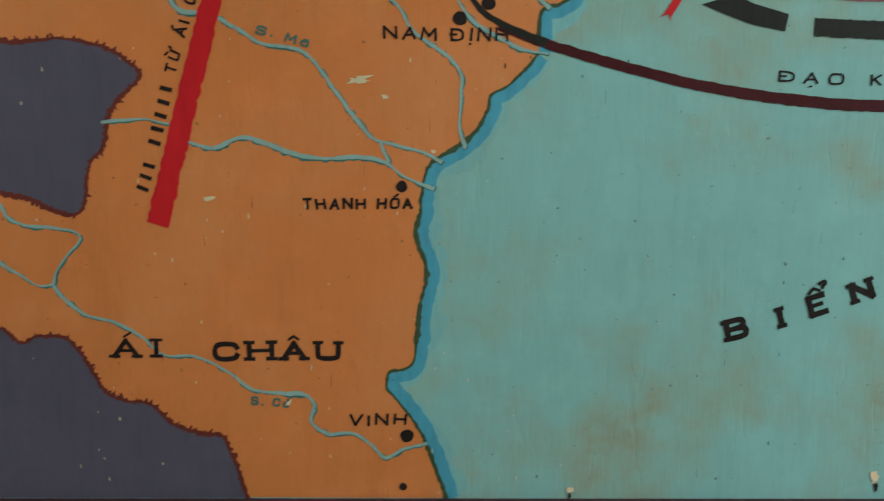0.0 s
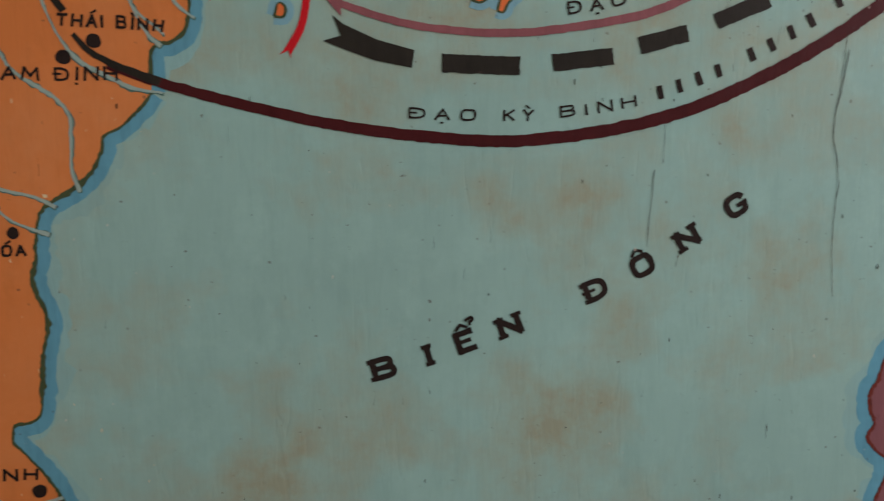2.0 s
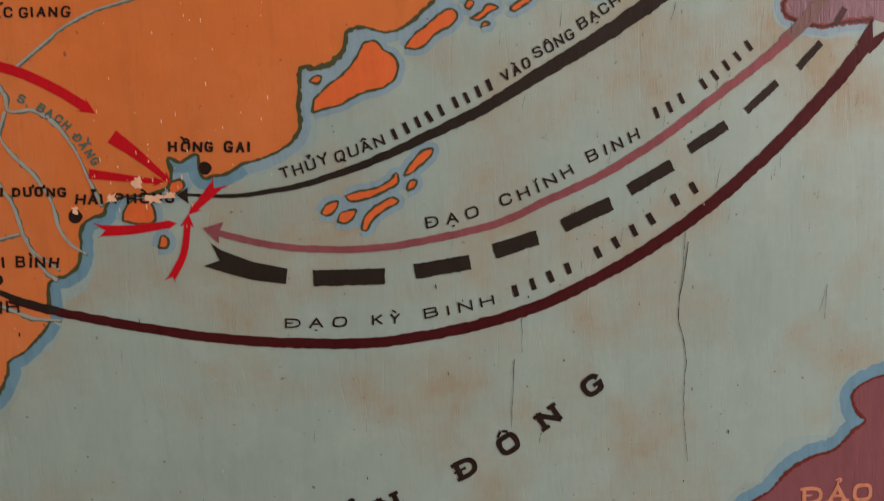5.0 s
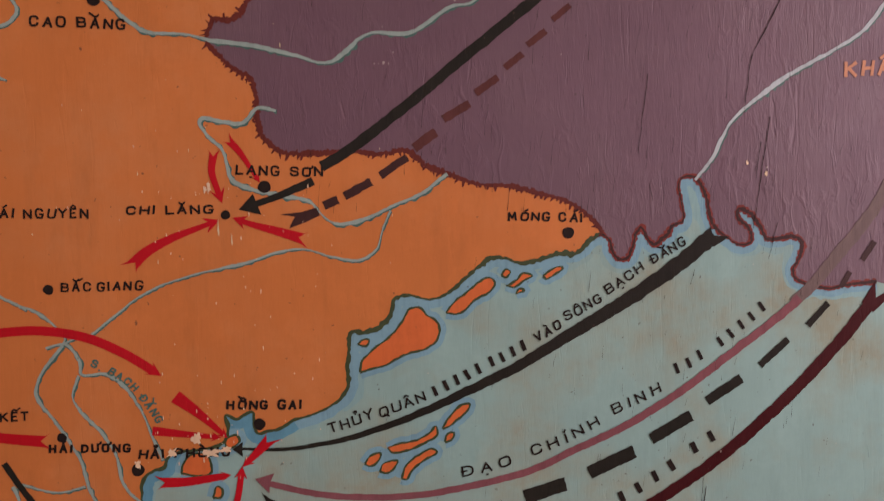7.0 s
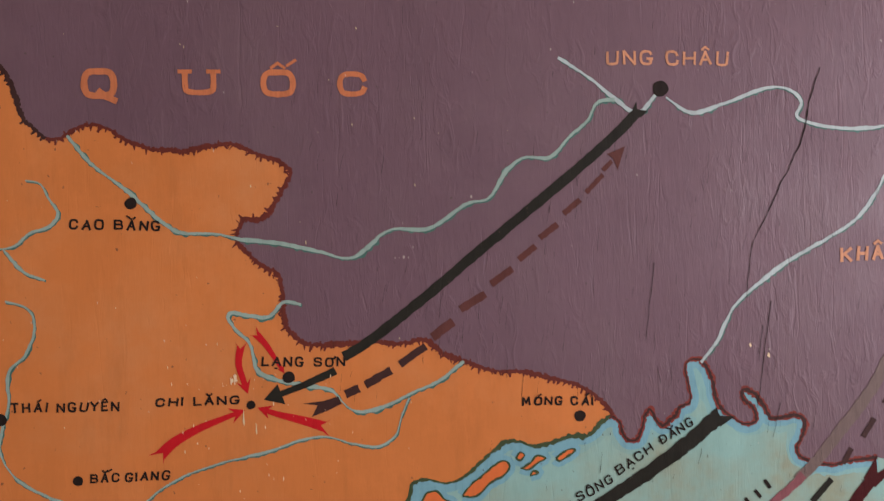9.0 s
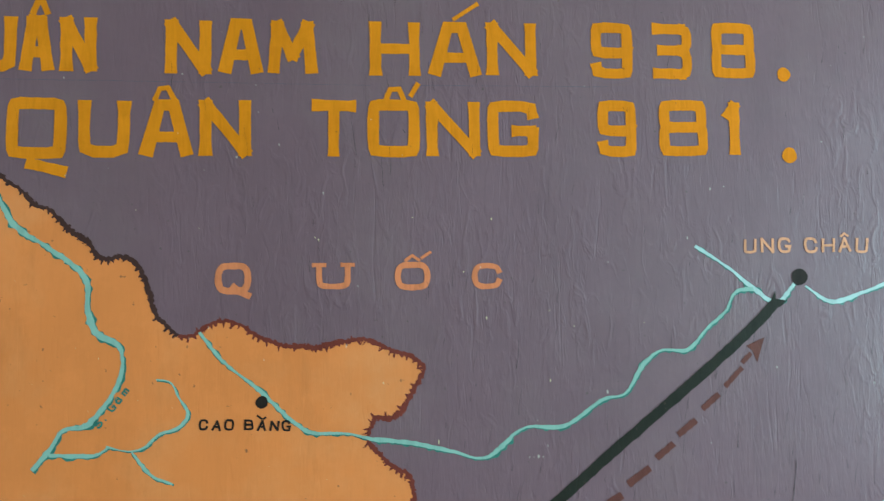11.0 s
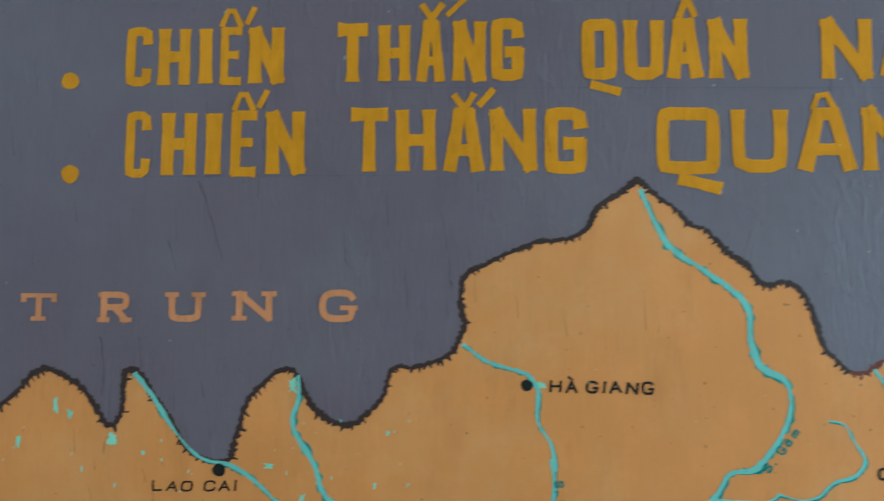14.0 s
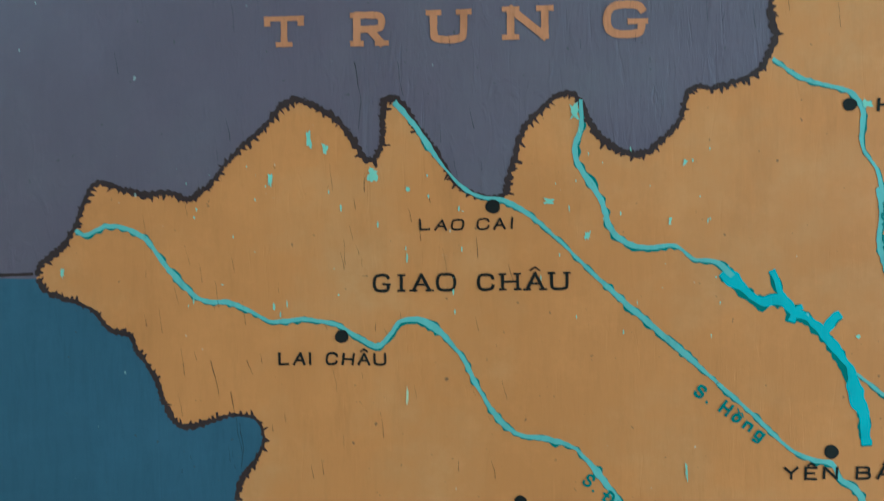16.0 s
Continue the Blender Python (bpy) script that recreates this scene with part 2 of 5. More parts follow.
def ribbon(bm, points, w0, w1, coat, rough=0.12, step=2.5, hand=0.4, grain=6.0, swell=0.0):
    """A brush stroke of changing width, its edges uneven."""
    p = wobble(curve_through(points, step), hand)
    nrm, k = normals(p), len(p)
    w = np.linspace(w0, w1, k) / 2
    heading = np.unwrap(np.arctan2(nrm[:, 1], nrm[:, 0]))
    gap = np.linalg.norm(np.gradient(p, axis=0), axis=1)
    bend = np.gradient(heading) / np.maximum(gap, 1e-3)
    bend = np.convolve(np.r_[[bend[0]] * 2, bend, [bend[-1]] * 2], np.ones(5) / 5, "valid")
    rows = []
    for i in range(k):
        x, z = p[i]
        load = 1 + swell * 2 * noise.noise((x / 32, z / 32, 7.7))
        l = w[i] * load * (1 + rough * 2 * noise.noise((x / grain, z / grain, 1.3)))
        r = w[i] * load * (1 + rough * 2 * noise.noise((x / grain, z / grain, 5.9)))
        if bend[i] > 1e-4:
            l = min(l, 0.85 / bend[i])
        if bend[i] < -1e-4:
            r = min(r, -0.85 / bend[i])
        rise = coat + 0.9 * i / k
        rows.append((put(bm, *(p[i] + nrm[i] * l), rise), put(bm, *(p[i] - nrm[i] * r), rise)))
    for (a, b), (c, d) in zip(rows, rows[1:]):
        bm.faces.new((a, b, d, c))
    return p, nrm


def filled(bm, outline, coat):
    """A coat of paint inside an outline, kept on the board."""
    flat = []
    for x, z in outline:
        x = min(max(x, LEFT + 0.5), RIGHT - 0.5)
        flat.append(Vector((x, min(max(z, foot_at(x) + 0.5), top_at(x) - 0.5), 0)))
    verts = [put(bm, v.x, v.y, coat) for v in flat]
    from_corners = mathutils_fill([flat])
    for tri in from_corners:
        a, b, c = (flat[i] for i in tri)
        if abs((b - a).cross(c - a).z) > 1e-6:
            order = tri if (b - a).cross(c - a).z > 0 else tri[::-1]
            try:
                bm.faces.new([verts[i] for i in order])
            except ValueError:
                pass


def paint_area(name, outline, coat, material, label):
    bm = bmesh.new()
    filled(bm, outline, coat)
    return part(name, bm, material, board, label)


def stroke(name, points, w0, w1, coat, material, label="", rough=0.12, hand=0.4, step=2.5, grain=6.0, swell=0.0):
    bm = bmesh.new()
    ribbon(bm, points, w0, w1, coat, rough, step, hand, grain, swell)
    return part(name, bm, material, board, label)


def toothed_border(points, width, side, material, label):
    """A frontier line with ragged brush teeth on one side."""
    bm = bmesh.new()
    p, nrm = ribbon(bm, points, width * 0.8, width * 0.8, 9, 0.5, 1.2, 0.9, 2.2, 0.3)
    run, due = 0.0, 3.0
    for i in range(1, len(p) - 1):
        run += np.linalg.norm(p[i] - p[i - 1])
        if run < due:
            continue
        due = run + random.uniform(2.6, 7.5)
        along = np.array((nrm[i][1], -nrm[i][0]))
        toward = side if random.random() < 0.8 else -side
        lean = nrm[i] * toward + along * random.uniform(-0.5, 0.5)
        a, b = p[i] - along * random.uniform(0.8, 2.8), p[i] + along * random.uniform(0.8, 2.8)
        tip = p[i] + lean * width * random.uniform(0.5, 1.25 if toward == side else 0.8)
        half = along * random.uniform(0.2, 1.0)
        v = [put(bm, *q, 10 + 0.0005 * i) for q in (a, b, tip + half, tip - half)]
        bm.faces.new(v)
    bmesh.ops.recalc_face_normals(bm, faces=bm.faces)
    return part("border_line", bm, material, board, label)


# outlines on the board, in millimetres from its foot point (x across, z up)
COAST_SOUTH = [(112, 564), (105, 585), (97, 607), (89, 628), (78, 645), (65, 663), (58, 673), (60, 686), (72, 689), (81, 694), (84, 712), (86, 732), (89, 752), (94, 772), (93, 785), (88, 797), (85, 812), (88, 827), (90, 844), (93, 861), (98, 871), (108, 878), (128, 890), (140, 902), (147, 916), (149, 928), (166, 938), (181, 952), (190, 964)]
COAST_DELTA = [(190, 976), (191, 987), (192, 996), (197, 1002), (207, 1004), (218, 1012), (223, 1025), (224, 1036), (227, 1049), (237, 1057), (247, 1059), (251, 1069), (266, 1074), (287, 1075), (298, 1077), (306, 1082), (310, 1093), (308, 1104), (308, 1108), (318, 1103), (329, 1108), (334, 1108), (335, 1097), (338, 1088), (349, 1089), (362, 1091), (373, 1098), (390, 1102)]
COAST_NORTH = [(390, 1102), (409, 1109), (423, 1119), (429, 1132), (430, 1154), (432, 1176), (434, 1184), (448, 1183), (464, 1188), (475, 1201), (479, 1215), (493, 1218), (515, 1213), (532, 1218), (555, 1236), (578, 1252), (592, 1252), (611, 1246), (634, 1250), (648, 1255), (668, 1254), (683, 1267), (695, 1274)]
COAST_EMPIRE = [(695, 1274), (703, 1267), (707, 1253), (714, 1246), (723, 1247), (729, 1260), (732, 1271), (739, 1278), (744, 1268), (752, 1260), (764, 1268), (773, 1279), (784, 1284), (783, 1301), (780, 1317), (783, 1328), (795, 1330), (804, 1322), (811, 1305), (813, 1291), (818, 1277), (832, 1265), (844, 1257), (859, 1259), (857, 1273), (845, 1285), (846, 1294), (857, 1290), (869, 1276), (876, 1262), (890, 1261), (905, 1263), (916, 1257), (914, 1240), (906, 1226), (910, 1217), (929, 1209), (947, 1205), (966, 1208), (1003, 1210)]
BORDER_WEST = [(-791, 1435), (-788, 1445), (-770, 1459), (-758, 1477), (-750, 1496), (-743, 1509), (-736, 1512), (-719, 1507), (-698, 1502), (-679, 1503), (-663, 1498), (-648, 1506), (-634, 1522), (-617, 1540), (-599, 1555), (-585, 1571), (-575, 1576), (-557, 1570), (-539, 1559), (-526, 1541), (-514, 1527), (-505, 1536), (-503, 1558), (-501, 1575), (-492, 1574), (-476, 1553), (-461, 1533), (-445, 1509), (-428, 1499), (-410, 1498), (-401, 1524), (-393, 1550), (-380, 1565), (-360, 1578), (-352, 1574), (-345, 1560), (-334, 1543), (-319, 1532)]
BORDER_MIDDLE = [(-319, 1532), (-304, 1530), (-288, 1540), (-275, 1555), (-267, 1578), (-248, 1580), (-227, 1586), (-211, 1599), (-205, 1619), (-207, 1629), (-208, 1642), (-203, 1660), (-185, 1670), (-165, 1680), (-144, 1688), (-113, 1693), (-98, 1701), (-88, 1719), (-67, 1733), (-51, 1744), (-36, 1729), (-20, 1719), (-7, 1705), (5, 1701), (26, 1680), (41, 1670), (54, 1654), (77, 1654), (89, 1644), (97, 1624), (106, 1598), (126, 1578)]
BORDER_EAST = [(126, 1578), (138, 1577), (146.5, 1582.9), (156.8, 1587.9), (172.8, 1591.1), (185.5, 1587.1), (196.5, 1578.6), (210.9, 1571.6), (228.6, 1565.8), (240.0, 1565.7), (254.7, 1563.8), (269.7, 1566.5), (287.5, 1569.2), (299.8, 1571.4), (314.2, 1567.2), (329.1, 1560.1), (347.5, 1554.7), (356.4, 1548.2), (362.9, 1541.2), (358.6, 1531.4), (350.8, 1518.7), (344.1, 1506.6), (339.3, 1498.6), (326.7, 1492.5), (315.0, 1494.5), (311.4, 1488.3), (307.7, 1479.1), (308.0, 1469.9), (316.6, 1460.4), (325.3, 1450.9), (337.4, 1442.5), (346.3, 1437.5), (350.7, 1417.7), (351.7, 1397.3), (354.0, 1383.2), (362.7, 1372.4), (375.6, 1363.7), (395.1, 1363.4), (415.9, 1362.5), (439.8, 1364.5), (461.4, 1361.2), (479.7, 1361.6), (495.3, 1363.9), (504.0, 1358.8), (516.2, 1347.5), (537.6, 1339.3), (558.4, 1330.6), (579.6, 1326.6), (607.8, 1324.0), (629.2, 1316.9), (654.6, 1310.2), (672.5, 1300.1), (687.2, 1287.1), (697.5, 1274.8)]
BORDER_HIGHLAND = [(-791, 1433), (-785, 1424), (-771, 1417), (-747, 1409), (-730, 1392), (-713, 1387), (-704, 1371), (-692, 1353), (-683, 1330), (-674, 1316), (-659, 1313), (-643, 1319), (-624, 1323), (-608, 1320), (-601, 1306), (-608, 1288), (-620, 1271), (-625, 1254)]
BORDER_BULGE = [(-257, 973), (-239, 972), (-211, 975), (-184, 971), (-162, 962), (-145, 945), (-161, 928), (-174, 909), (-177, 888), (-190, 872), (-195, 848), (-199, 833), (-211, 829), (-225, 834), (-243, 843), (-266, 848)]
BORDER_SOUTH = [(-274, 732), (-256, 719), (-242, 724), (-218, 721), (-205, 704), (-197, 689), (-189, 674), (-174, 666), (-150, 661), (-132, 644), (-108, 634), (-88, 630), (-83, 617), (-76, 599), (-68, 569)]
COAST_ISLE = [(1143, 811), (1089, 834), (1035, 842), (1021, 842), (999, 837), (984, 824), (989, 806), (999, 795), (984, 783), (966, 767), (935, 759), (911, 746), (890, 726), (869, 716), (860, 708), (853, 684), (846, 673), (847, 655), (852, 642), (846, 628), (854, 615), (868, 601), (866, 583), (856, 557)]

# ---- board, coats of paint ----
def panel():
    bm = bmesh.new()
    for v in box(bm, LEFT / 1000, RIGHT / 1000, -0.011, 0.009, 0, 1):
        x = v.co.x * 1000
        v.co.z = ((top_at(x) if v.co.z > 0.5 else foot_at(x)) - FOOT) / 1000
    part("panel", bm, SEA, board, "thick board painted pale sea green with brownish stains")


panel()


def moulding(x0, x1, low, high):
    """A rail of the frame between two lines that may slope."""
    bm = bmesh.new()
    for v in box(bm, x0 / 1000, x1 / 1000, -0.020, 0.010, 0, 1):
        x = v.co.x * 1000
        v.co.z = ((high(x) if v.co.z > 0.5 else low(x)) - FOOT) / 1000
    bmesh.ops.bevel(bm, geom=bm.edges[:], offset=0.003, segments=2, affect="EDGES")
    part("moulding", bm, MOULDING, board, "dark maroon wooden moulding")


moulding(LEFT - 28, RIGHT + 28, top_at, lambda x: top_at(x) + 28)
moulding(LEFT - 28, RIGHT + 28, lambda x: foot_at(x) - 28, foot_at)
moulding(LEFT - 28, LEFT, foot_at, top_at)
moulding(RIGHT, RIGHT + 28, foot_at, top_at)

VIET_COAST = COAST_SOUTH + COAST_DELTA + COAST_NORTH[1:]
FRONTIER = BORDER_WEST + BORDER_MIDDLE[1:] + BORDER_EAST[1:]
coast_line = curve_through(VIET_COAST)
frontier_line = curve_through(FRONTIER)
empire_line = curve_through(COAST_EMPIRE)
isle_line = curve_through(COAST_ISLE)

# bright water along the shores lies under the land, over a thinner wash
stroke("shore_wash", VIET_COAST[:29], 38, 33, 0.4, WASH, "thin pale blue wash over the sea paint", 0.16, 2.5, 2.5, 9.0, 0.3)
stroke("shore_wash", VIET_COAST[28:], 33, 28, 0.4, WASH, "thin pale blue wash over the sea paint", 0.16, 2.5, 2.5, 9.0, 0.3)
stroke("shore_wash", COAST_EMPIRE, 32, 30, 0.5, WASH, "thin pale blue wash over the sea paint", 0.16, 2.5, 2.5, 9.0, 0.3)
stroke("shore_wash", COAST_ISLE, 44, 40, 0.4, WASH, "thin pale blue wash over the sea paint", 0.16, 2.5, 2.5, 9.0, 0.3)
stroke("shore_band", VIET_COAST[:29], 24, 21, 1, HALO, "bright blue band of brushed shore water", 0.07, 1.2)
stroke("shore_band", VIET_COAST[28:56], 22, 21, 1, HALO, "bright blue band of brushed shore water", 0.07, 1.2)
stroke("shore_band", VIET_COAST[55:], 21, 18, 1, PALE_HALO, "pale blue band of brushed shore water", 0.07, 1.2)
stroke("shore_band", COAST_EMPIRE, 20, 18, 1.6, PALE_HALO, "pale blue band of brushed shore water", 0.07, 1.0)
stroke("shore_band", COAST_ISLE, 30, 27, 1, HALO, "bright blue band of brushed shore water", 0.07, 1.5)

last = COAST_EMPIRE[-1]
paint_area("northern_land", [*empire_line, (last[0] + 90, last[1] - 25), (RIGHT, last[1] - 60), (RIGHT, top_at(RIGHT)), (LEFT, top_at(LEFT)), (LEFT, 1400), (-700, 1400), (0, 1400), (300, 1300), (690, 1268)], 3, EMPIRE, "violet painted northern land")
paint_area("coastal_land", [*coast_line, *frontier_line[::-1], (LEFT + 150, 1380), (LEFT + 150, foot_at(LEFT)), (100, foot_at(100))], 4, LAND, "orange painted land")
paint_area("highland", [*curve_through(BORDER_HIGHLAND), (-560, 1150), (-500, 1060), (LEFT, 1060), (LEFT, 1435)], 5, HIGHLAND, "dark teal painted western land")
paint_area("lowland", [(LEFT, 1060), (-500, 1060), (-330, 985), *curve_through(BORDER_BULGE), (-330, 850), (-400, 810), (-400, 770), (-330, 735), *curve_through(BORDER_SOUTH), (-75, foot_at(-75)), (LEFT, foot_at(LEFT))], 5.5, SLATE, "slate violet painted western land")
paint_area("large_island", [*isle_line, (COAST_ISLE[-1][0] - 6, foot_at(900)), (RIGHT, foot_at(RIGHT)), (RIGHT, 800)], 4, PLUM, "plum painted large island")

stroke("coastline", COAST_SOUTH, 3.4, 3.0, 8, SHORE, "dark green coast line", 0.45, 0.8, 1.5, 4.0, 0.4)
stroke("coastline", COAST_DELTA, 3.2, 3.0, 8, SHORE, "dark green coast line", 0.45, 0.6)
stroke("coastline", COAST_NORTH, 3.2, 4.4, 8, SHORE, "dark olive coast line", 0.45, 0.6, 1.5, 4.0, 0.45)
stroke("coast_fringe", COAST_EMPIRE, 6.4, 6.0, 6.6, FRINGE, "reddish fringe along the coast line", 0.4, 0.6, 1.5, 3.0, 0.3)
stroke("coastline", COAST_EMPIRE, 3.0, 3.0, 8, UMBER, "dark brown coast line", 0.5, 0.7, 1.2, 2.4, 0.4)
stroke("coastline", COAST_ISLE, 3.2, 3.2, 8, RUST, "rust brown coast line", 0.45, 0.8, 1.5, 2.6, 0.3)
toothed_border(BORDER_WEST, 5.6, -1, UMBER, "ragged dark brown frontier line")
toothed_border(BORDER_MIDDLE, 5.0, -1, UMBER, "ragged dark brown frontier line")
toothed_border(BORDER_EAST, 5.8, -1, RUST, "ragged rust brown frontier line")
toothed_border(BORDER_HIGHLAND, 4.4, 1, UMBER, "ragged dark brown frontier line")
toothed_border(BORDER_BULGE, 4.2, 1, RUST, "ragged rust brown frontier line")
toothed_border(BORDER_SOUTH, 4.2, 1, RUST, "ragged rust brown frontier line")
stroke("border_line", [(-830, 1436), (-795, 1437)], 2.6, 2.6, 9, UMBER)
stroke("border_line", [(-872, 1436), (-846, 1434.5)], 2.6, 2.2, 9, UMBER)


def island(outline):
    ring = curve_through(outline, 1.5, True)
    loop = [*outline, outline[0]]
    stroke("shore_band", loop, 13, 13, 2.0, PALE_HALO, "", 0.12, 0.5)
    paint_area("island", wobble(ring, 0.3), 6, ISLET, "small orange painted island")
    stroke("coastline", loop, 2.0, 2.2, 8.5, SHORE, "", 0.5, 0.4, 1.5)


def river(course, width):
    stroke("river_shade", [(x + 0.8, z - 1.0) for x, z in course], width * 1.05, width * 1.05, 7, BOTTLE, "dark green shade beside the river", 0.6, 0.9, 2.0, 5.0, 0.4)
    inland = max(z for x, z in course) > 1460 and min(x for x, z in course) > 330
    stroke("river", course, width * 0.86, width * 0.86, 10.6, PALE_RIVER if inland else RIVER, "pale blue painted river", 0.2, 0.5, 2.0, 5.0, 0.4)


def lake(course, width):
    stroke("river_shade", [(x - 0.8, z - 1.2) for x, z in course], width, width * 0.8, 7, BOTTLE, "dark green shade beside the lake", 0.4, 0.8)
    stroke("lake", course, width, width * 0.75, 10.7, LAKE, "deep blue painted lake arm", 0.3, 0.8, 1.5, 7.0, 0.4)


def band(course, w0, w1, material):
    stroke("campaign_stroke", course, w0, w1, 12, material, "broad painted campaign line", 0.09, 0.4)


def dash(ends, width, material):
    a, b = (Vector(e) for e in ends)
    across = Vector((-(b - a).y, (b - a).x)).normalized() * width / 2
    bm = bmesh.new()
    rim = []
    for p, q in ((a + across, a - across), (a - across, b - across), (b - across, b + across), (b + across, a + across)):
        k = max(2, int((q - p).length / 3))
        rim += [p.lerp(q, i / k) + Vector((random.uniform(-0.5, 0.5), random.uniform(-0.5, 0.5))) for i in range(k)]
    filled(bm, [(v.x, v.y) for v in rim], 12)
    part("dash", bm, material, board, "short painted dash of a dashed line")


def shape(outline, material):
    bm = bmesh.new()
    filled(bm, outline, 13.0)
    part("arrowhead", bm, material, board, "painted arrow end")


def arrow(course, tail, neck, head, forked=True):
    """A tapering painted arrow with a forked tail and a barbed head."""
    p = curve_through(course, 2.0)
    nrm = normals(p)
    length = np.r_[0, np.cumsum(np.linalg.norm(np.diff(p, axis=0), axis=1))]
    stop = int(np.searchsorted(length, length[-1] - head * 0.8))
    keep = p[: stop + 1]
    w = np.linspace(tail, neck, len(keep))[:, None] / 2
    left, right = keep + nrm[: stop + 1] * w, keep - nrm[: stop + 1] * w
    tip, base = p[-1], p[-1] - (p[-1] - p[stop]) / max(np.linalg.norm(p[-1] - p[stop]), 1e-6) * head
    side = normals(np.array([base, tip]))[0] * head * 0.5
    back = (p[0] - p[1]) / np.linalg.norm(p[0] - p[1])
    fork = [keep[0] - back * tail * 0.55, left[0] + back * tail * 0.5 + nrm[0] * tail * 0.25]
    start = right[0] + back * tail * 0.15 - nrm[0] * tail * 0.25
    rim = [start, *right[1:], base - side, tip, base + side, *left[::-1][:-1], fork[1], fork[0]]
    if not forked:
        rim = [*right, base - side, tip, base + side, *left[::-1]]
    bm = bmesh.new()
    filled(bm, rim, 13.2)
    part("arrow", bm, RED, board, "red painted counter-attack arrow")


def disc(x, z, r, coat):
    bm = bmesh.new()
    k = 22
    rim = [(x + r * (1 + 0.06 * math.sin(3 * a + x)) * math.cos(a), z + r * (1 + 0.05 * math.cos(2 * a + z)) * math.sin(a)) for a in (i * math.tau / k for i in range(k))]
    filled(bm, rim, coat)
    return bm


def town_dot(x, z, r):
    part("town_dot", disc(x, z, r, 13.4), BLACK, board, "round black town dot")


def title_dot(x, z, r):
    part("title_dot", disc(x, z, r, 13.4), YELLOW, board, "round yellow painted full stop")


# ---- brush lettering ----
# strokes in a unit box: bends marked ~ are drawn round, others sharp
GLYPH = {
    "A": "0,0 .5,1 1,0|.2,.36 .8,.36", "B": "0,0 0,1|~0,1 .75,1 .92,.92 .92,.6 .72,.52 0,.52|~0,.52 .8,.52 1,.42 1,.1 .8,0 0,0",
    "C": "~1,.8 .95,1 .05,1 0,.9 0,.1 .05,0 .95,0 1,.2", "D": "0,0 0,1|~0,1 .65,1 1,.9 1,.1 .65,0 0,0",
    "E": "1,1 0,1 0,0 1,0|0,.52 .8,.52", "G": "~1,.8 .95,1 .05,1 0,.9 0,.1 .05,0 .95,0 1,.1 1,.45|1,.45 .55,.45",
    "H": "0,0 0,1|1,0 1,1|0,.5 1,.5", "I": ".5,0 .5,1", "K": "0,0 0,1|1,1 0,.42|.3,.58 1,0", "L": "0,1 0,0 1,0",
    "M": "0,0 .1,1 .5,.3 .9,1 1,0", "N": "0,0 0,1 1,0 1,1", "O": "~.5,1 .05,1 0,.9 0,.1 .05,0 .95,0 1,.1 1,.9 .95,1 .5,1",
    "P": "0,0 0,1|~0,1 .8,1 1,.9 1,.55 .8,.45 0,.45", "Q": "~.5,1 .05,1 0,.9 0,.1 .05,0 .95,0 1,.1 1,.9 .95,1 .5,1|.45,.06 .6,-.14 1.02,-.2",
    "R": "0,0 0,1|~0,1 .8,1 1,.92 1,.58 .8,.5 0,.5|.5,.5 1,0", "S": "~1,.82 .95,1 .05,1 0,.9 0,.6 .1,.53 .9,.47 1,.4 1,.1 .95,0 .05,0 0,.18",
    "T": "0,1 1,1|.5,1 .5,0", "U": "~0,1 0,.3 .05,0 .95,0 1,.3 1,1", "V": "0,1 .5,0 1,1", "X": "0,0 1,1|0,1 1,0", "Y": "0,1 .5,.5 1,1|.5,.5 .5,0",
    "a": "~.8,.6 .1,.62 0,.5 0,.1 .1,0 .7,0 .8,.2|.8,.62 .8,0", "g": "~.8,.6 .1,.62 0,.5 0,.1 .1,0 .7,0 .8,.2|~.8,.62 .8,-.2 .7,-.32 .05,-.3", "o": "~.4,.62 0,.62 0,0 .8,0 .8,.62 .4,.62",
    "n": "0,0 0,.62|~0,.45 .2,.62 .75,.62 .8,.45 .8,0", "m": "0,0 0,.62|~0,.45 .1,.62 .45,.62 .5,.45 .5,0|~.5,.45 .6,.62 .95,.62 1,.45 1,0", "l": ".3,0 .3,1",
    "9": "~1,.55 .95,.45 .05,.45 0,.55 0,.9 .05,1 .95,1 1,.9 1,.1 .95,0 .05,0 0,.15", "3": "0,1 .85,1|~.8,1 1,.95 1,.6 .75,.52 .15,.52|~.75,.52 1,.45 1,.05 .8,0|.85,0 0,0",
    "8": "~.5,.52 .05,.52 .02,.6 .02,.92 .07,1 .93,1 .98,.92 .98,.6 .95,.52 .5,.52|~.5,.52 .05,.52 0,.42 0,.08 .05,0 .95,0 1,.08 1,.42 .95,.52 .5,.52", "1": ".1,.78 .55,1 .55,0", ".": ".4,0 .6,.02",
}
FLAT_A = "0,0 .32,1 .68,1 1,0|.18,.32 .82,.32"
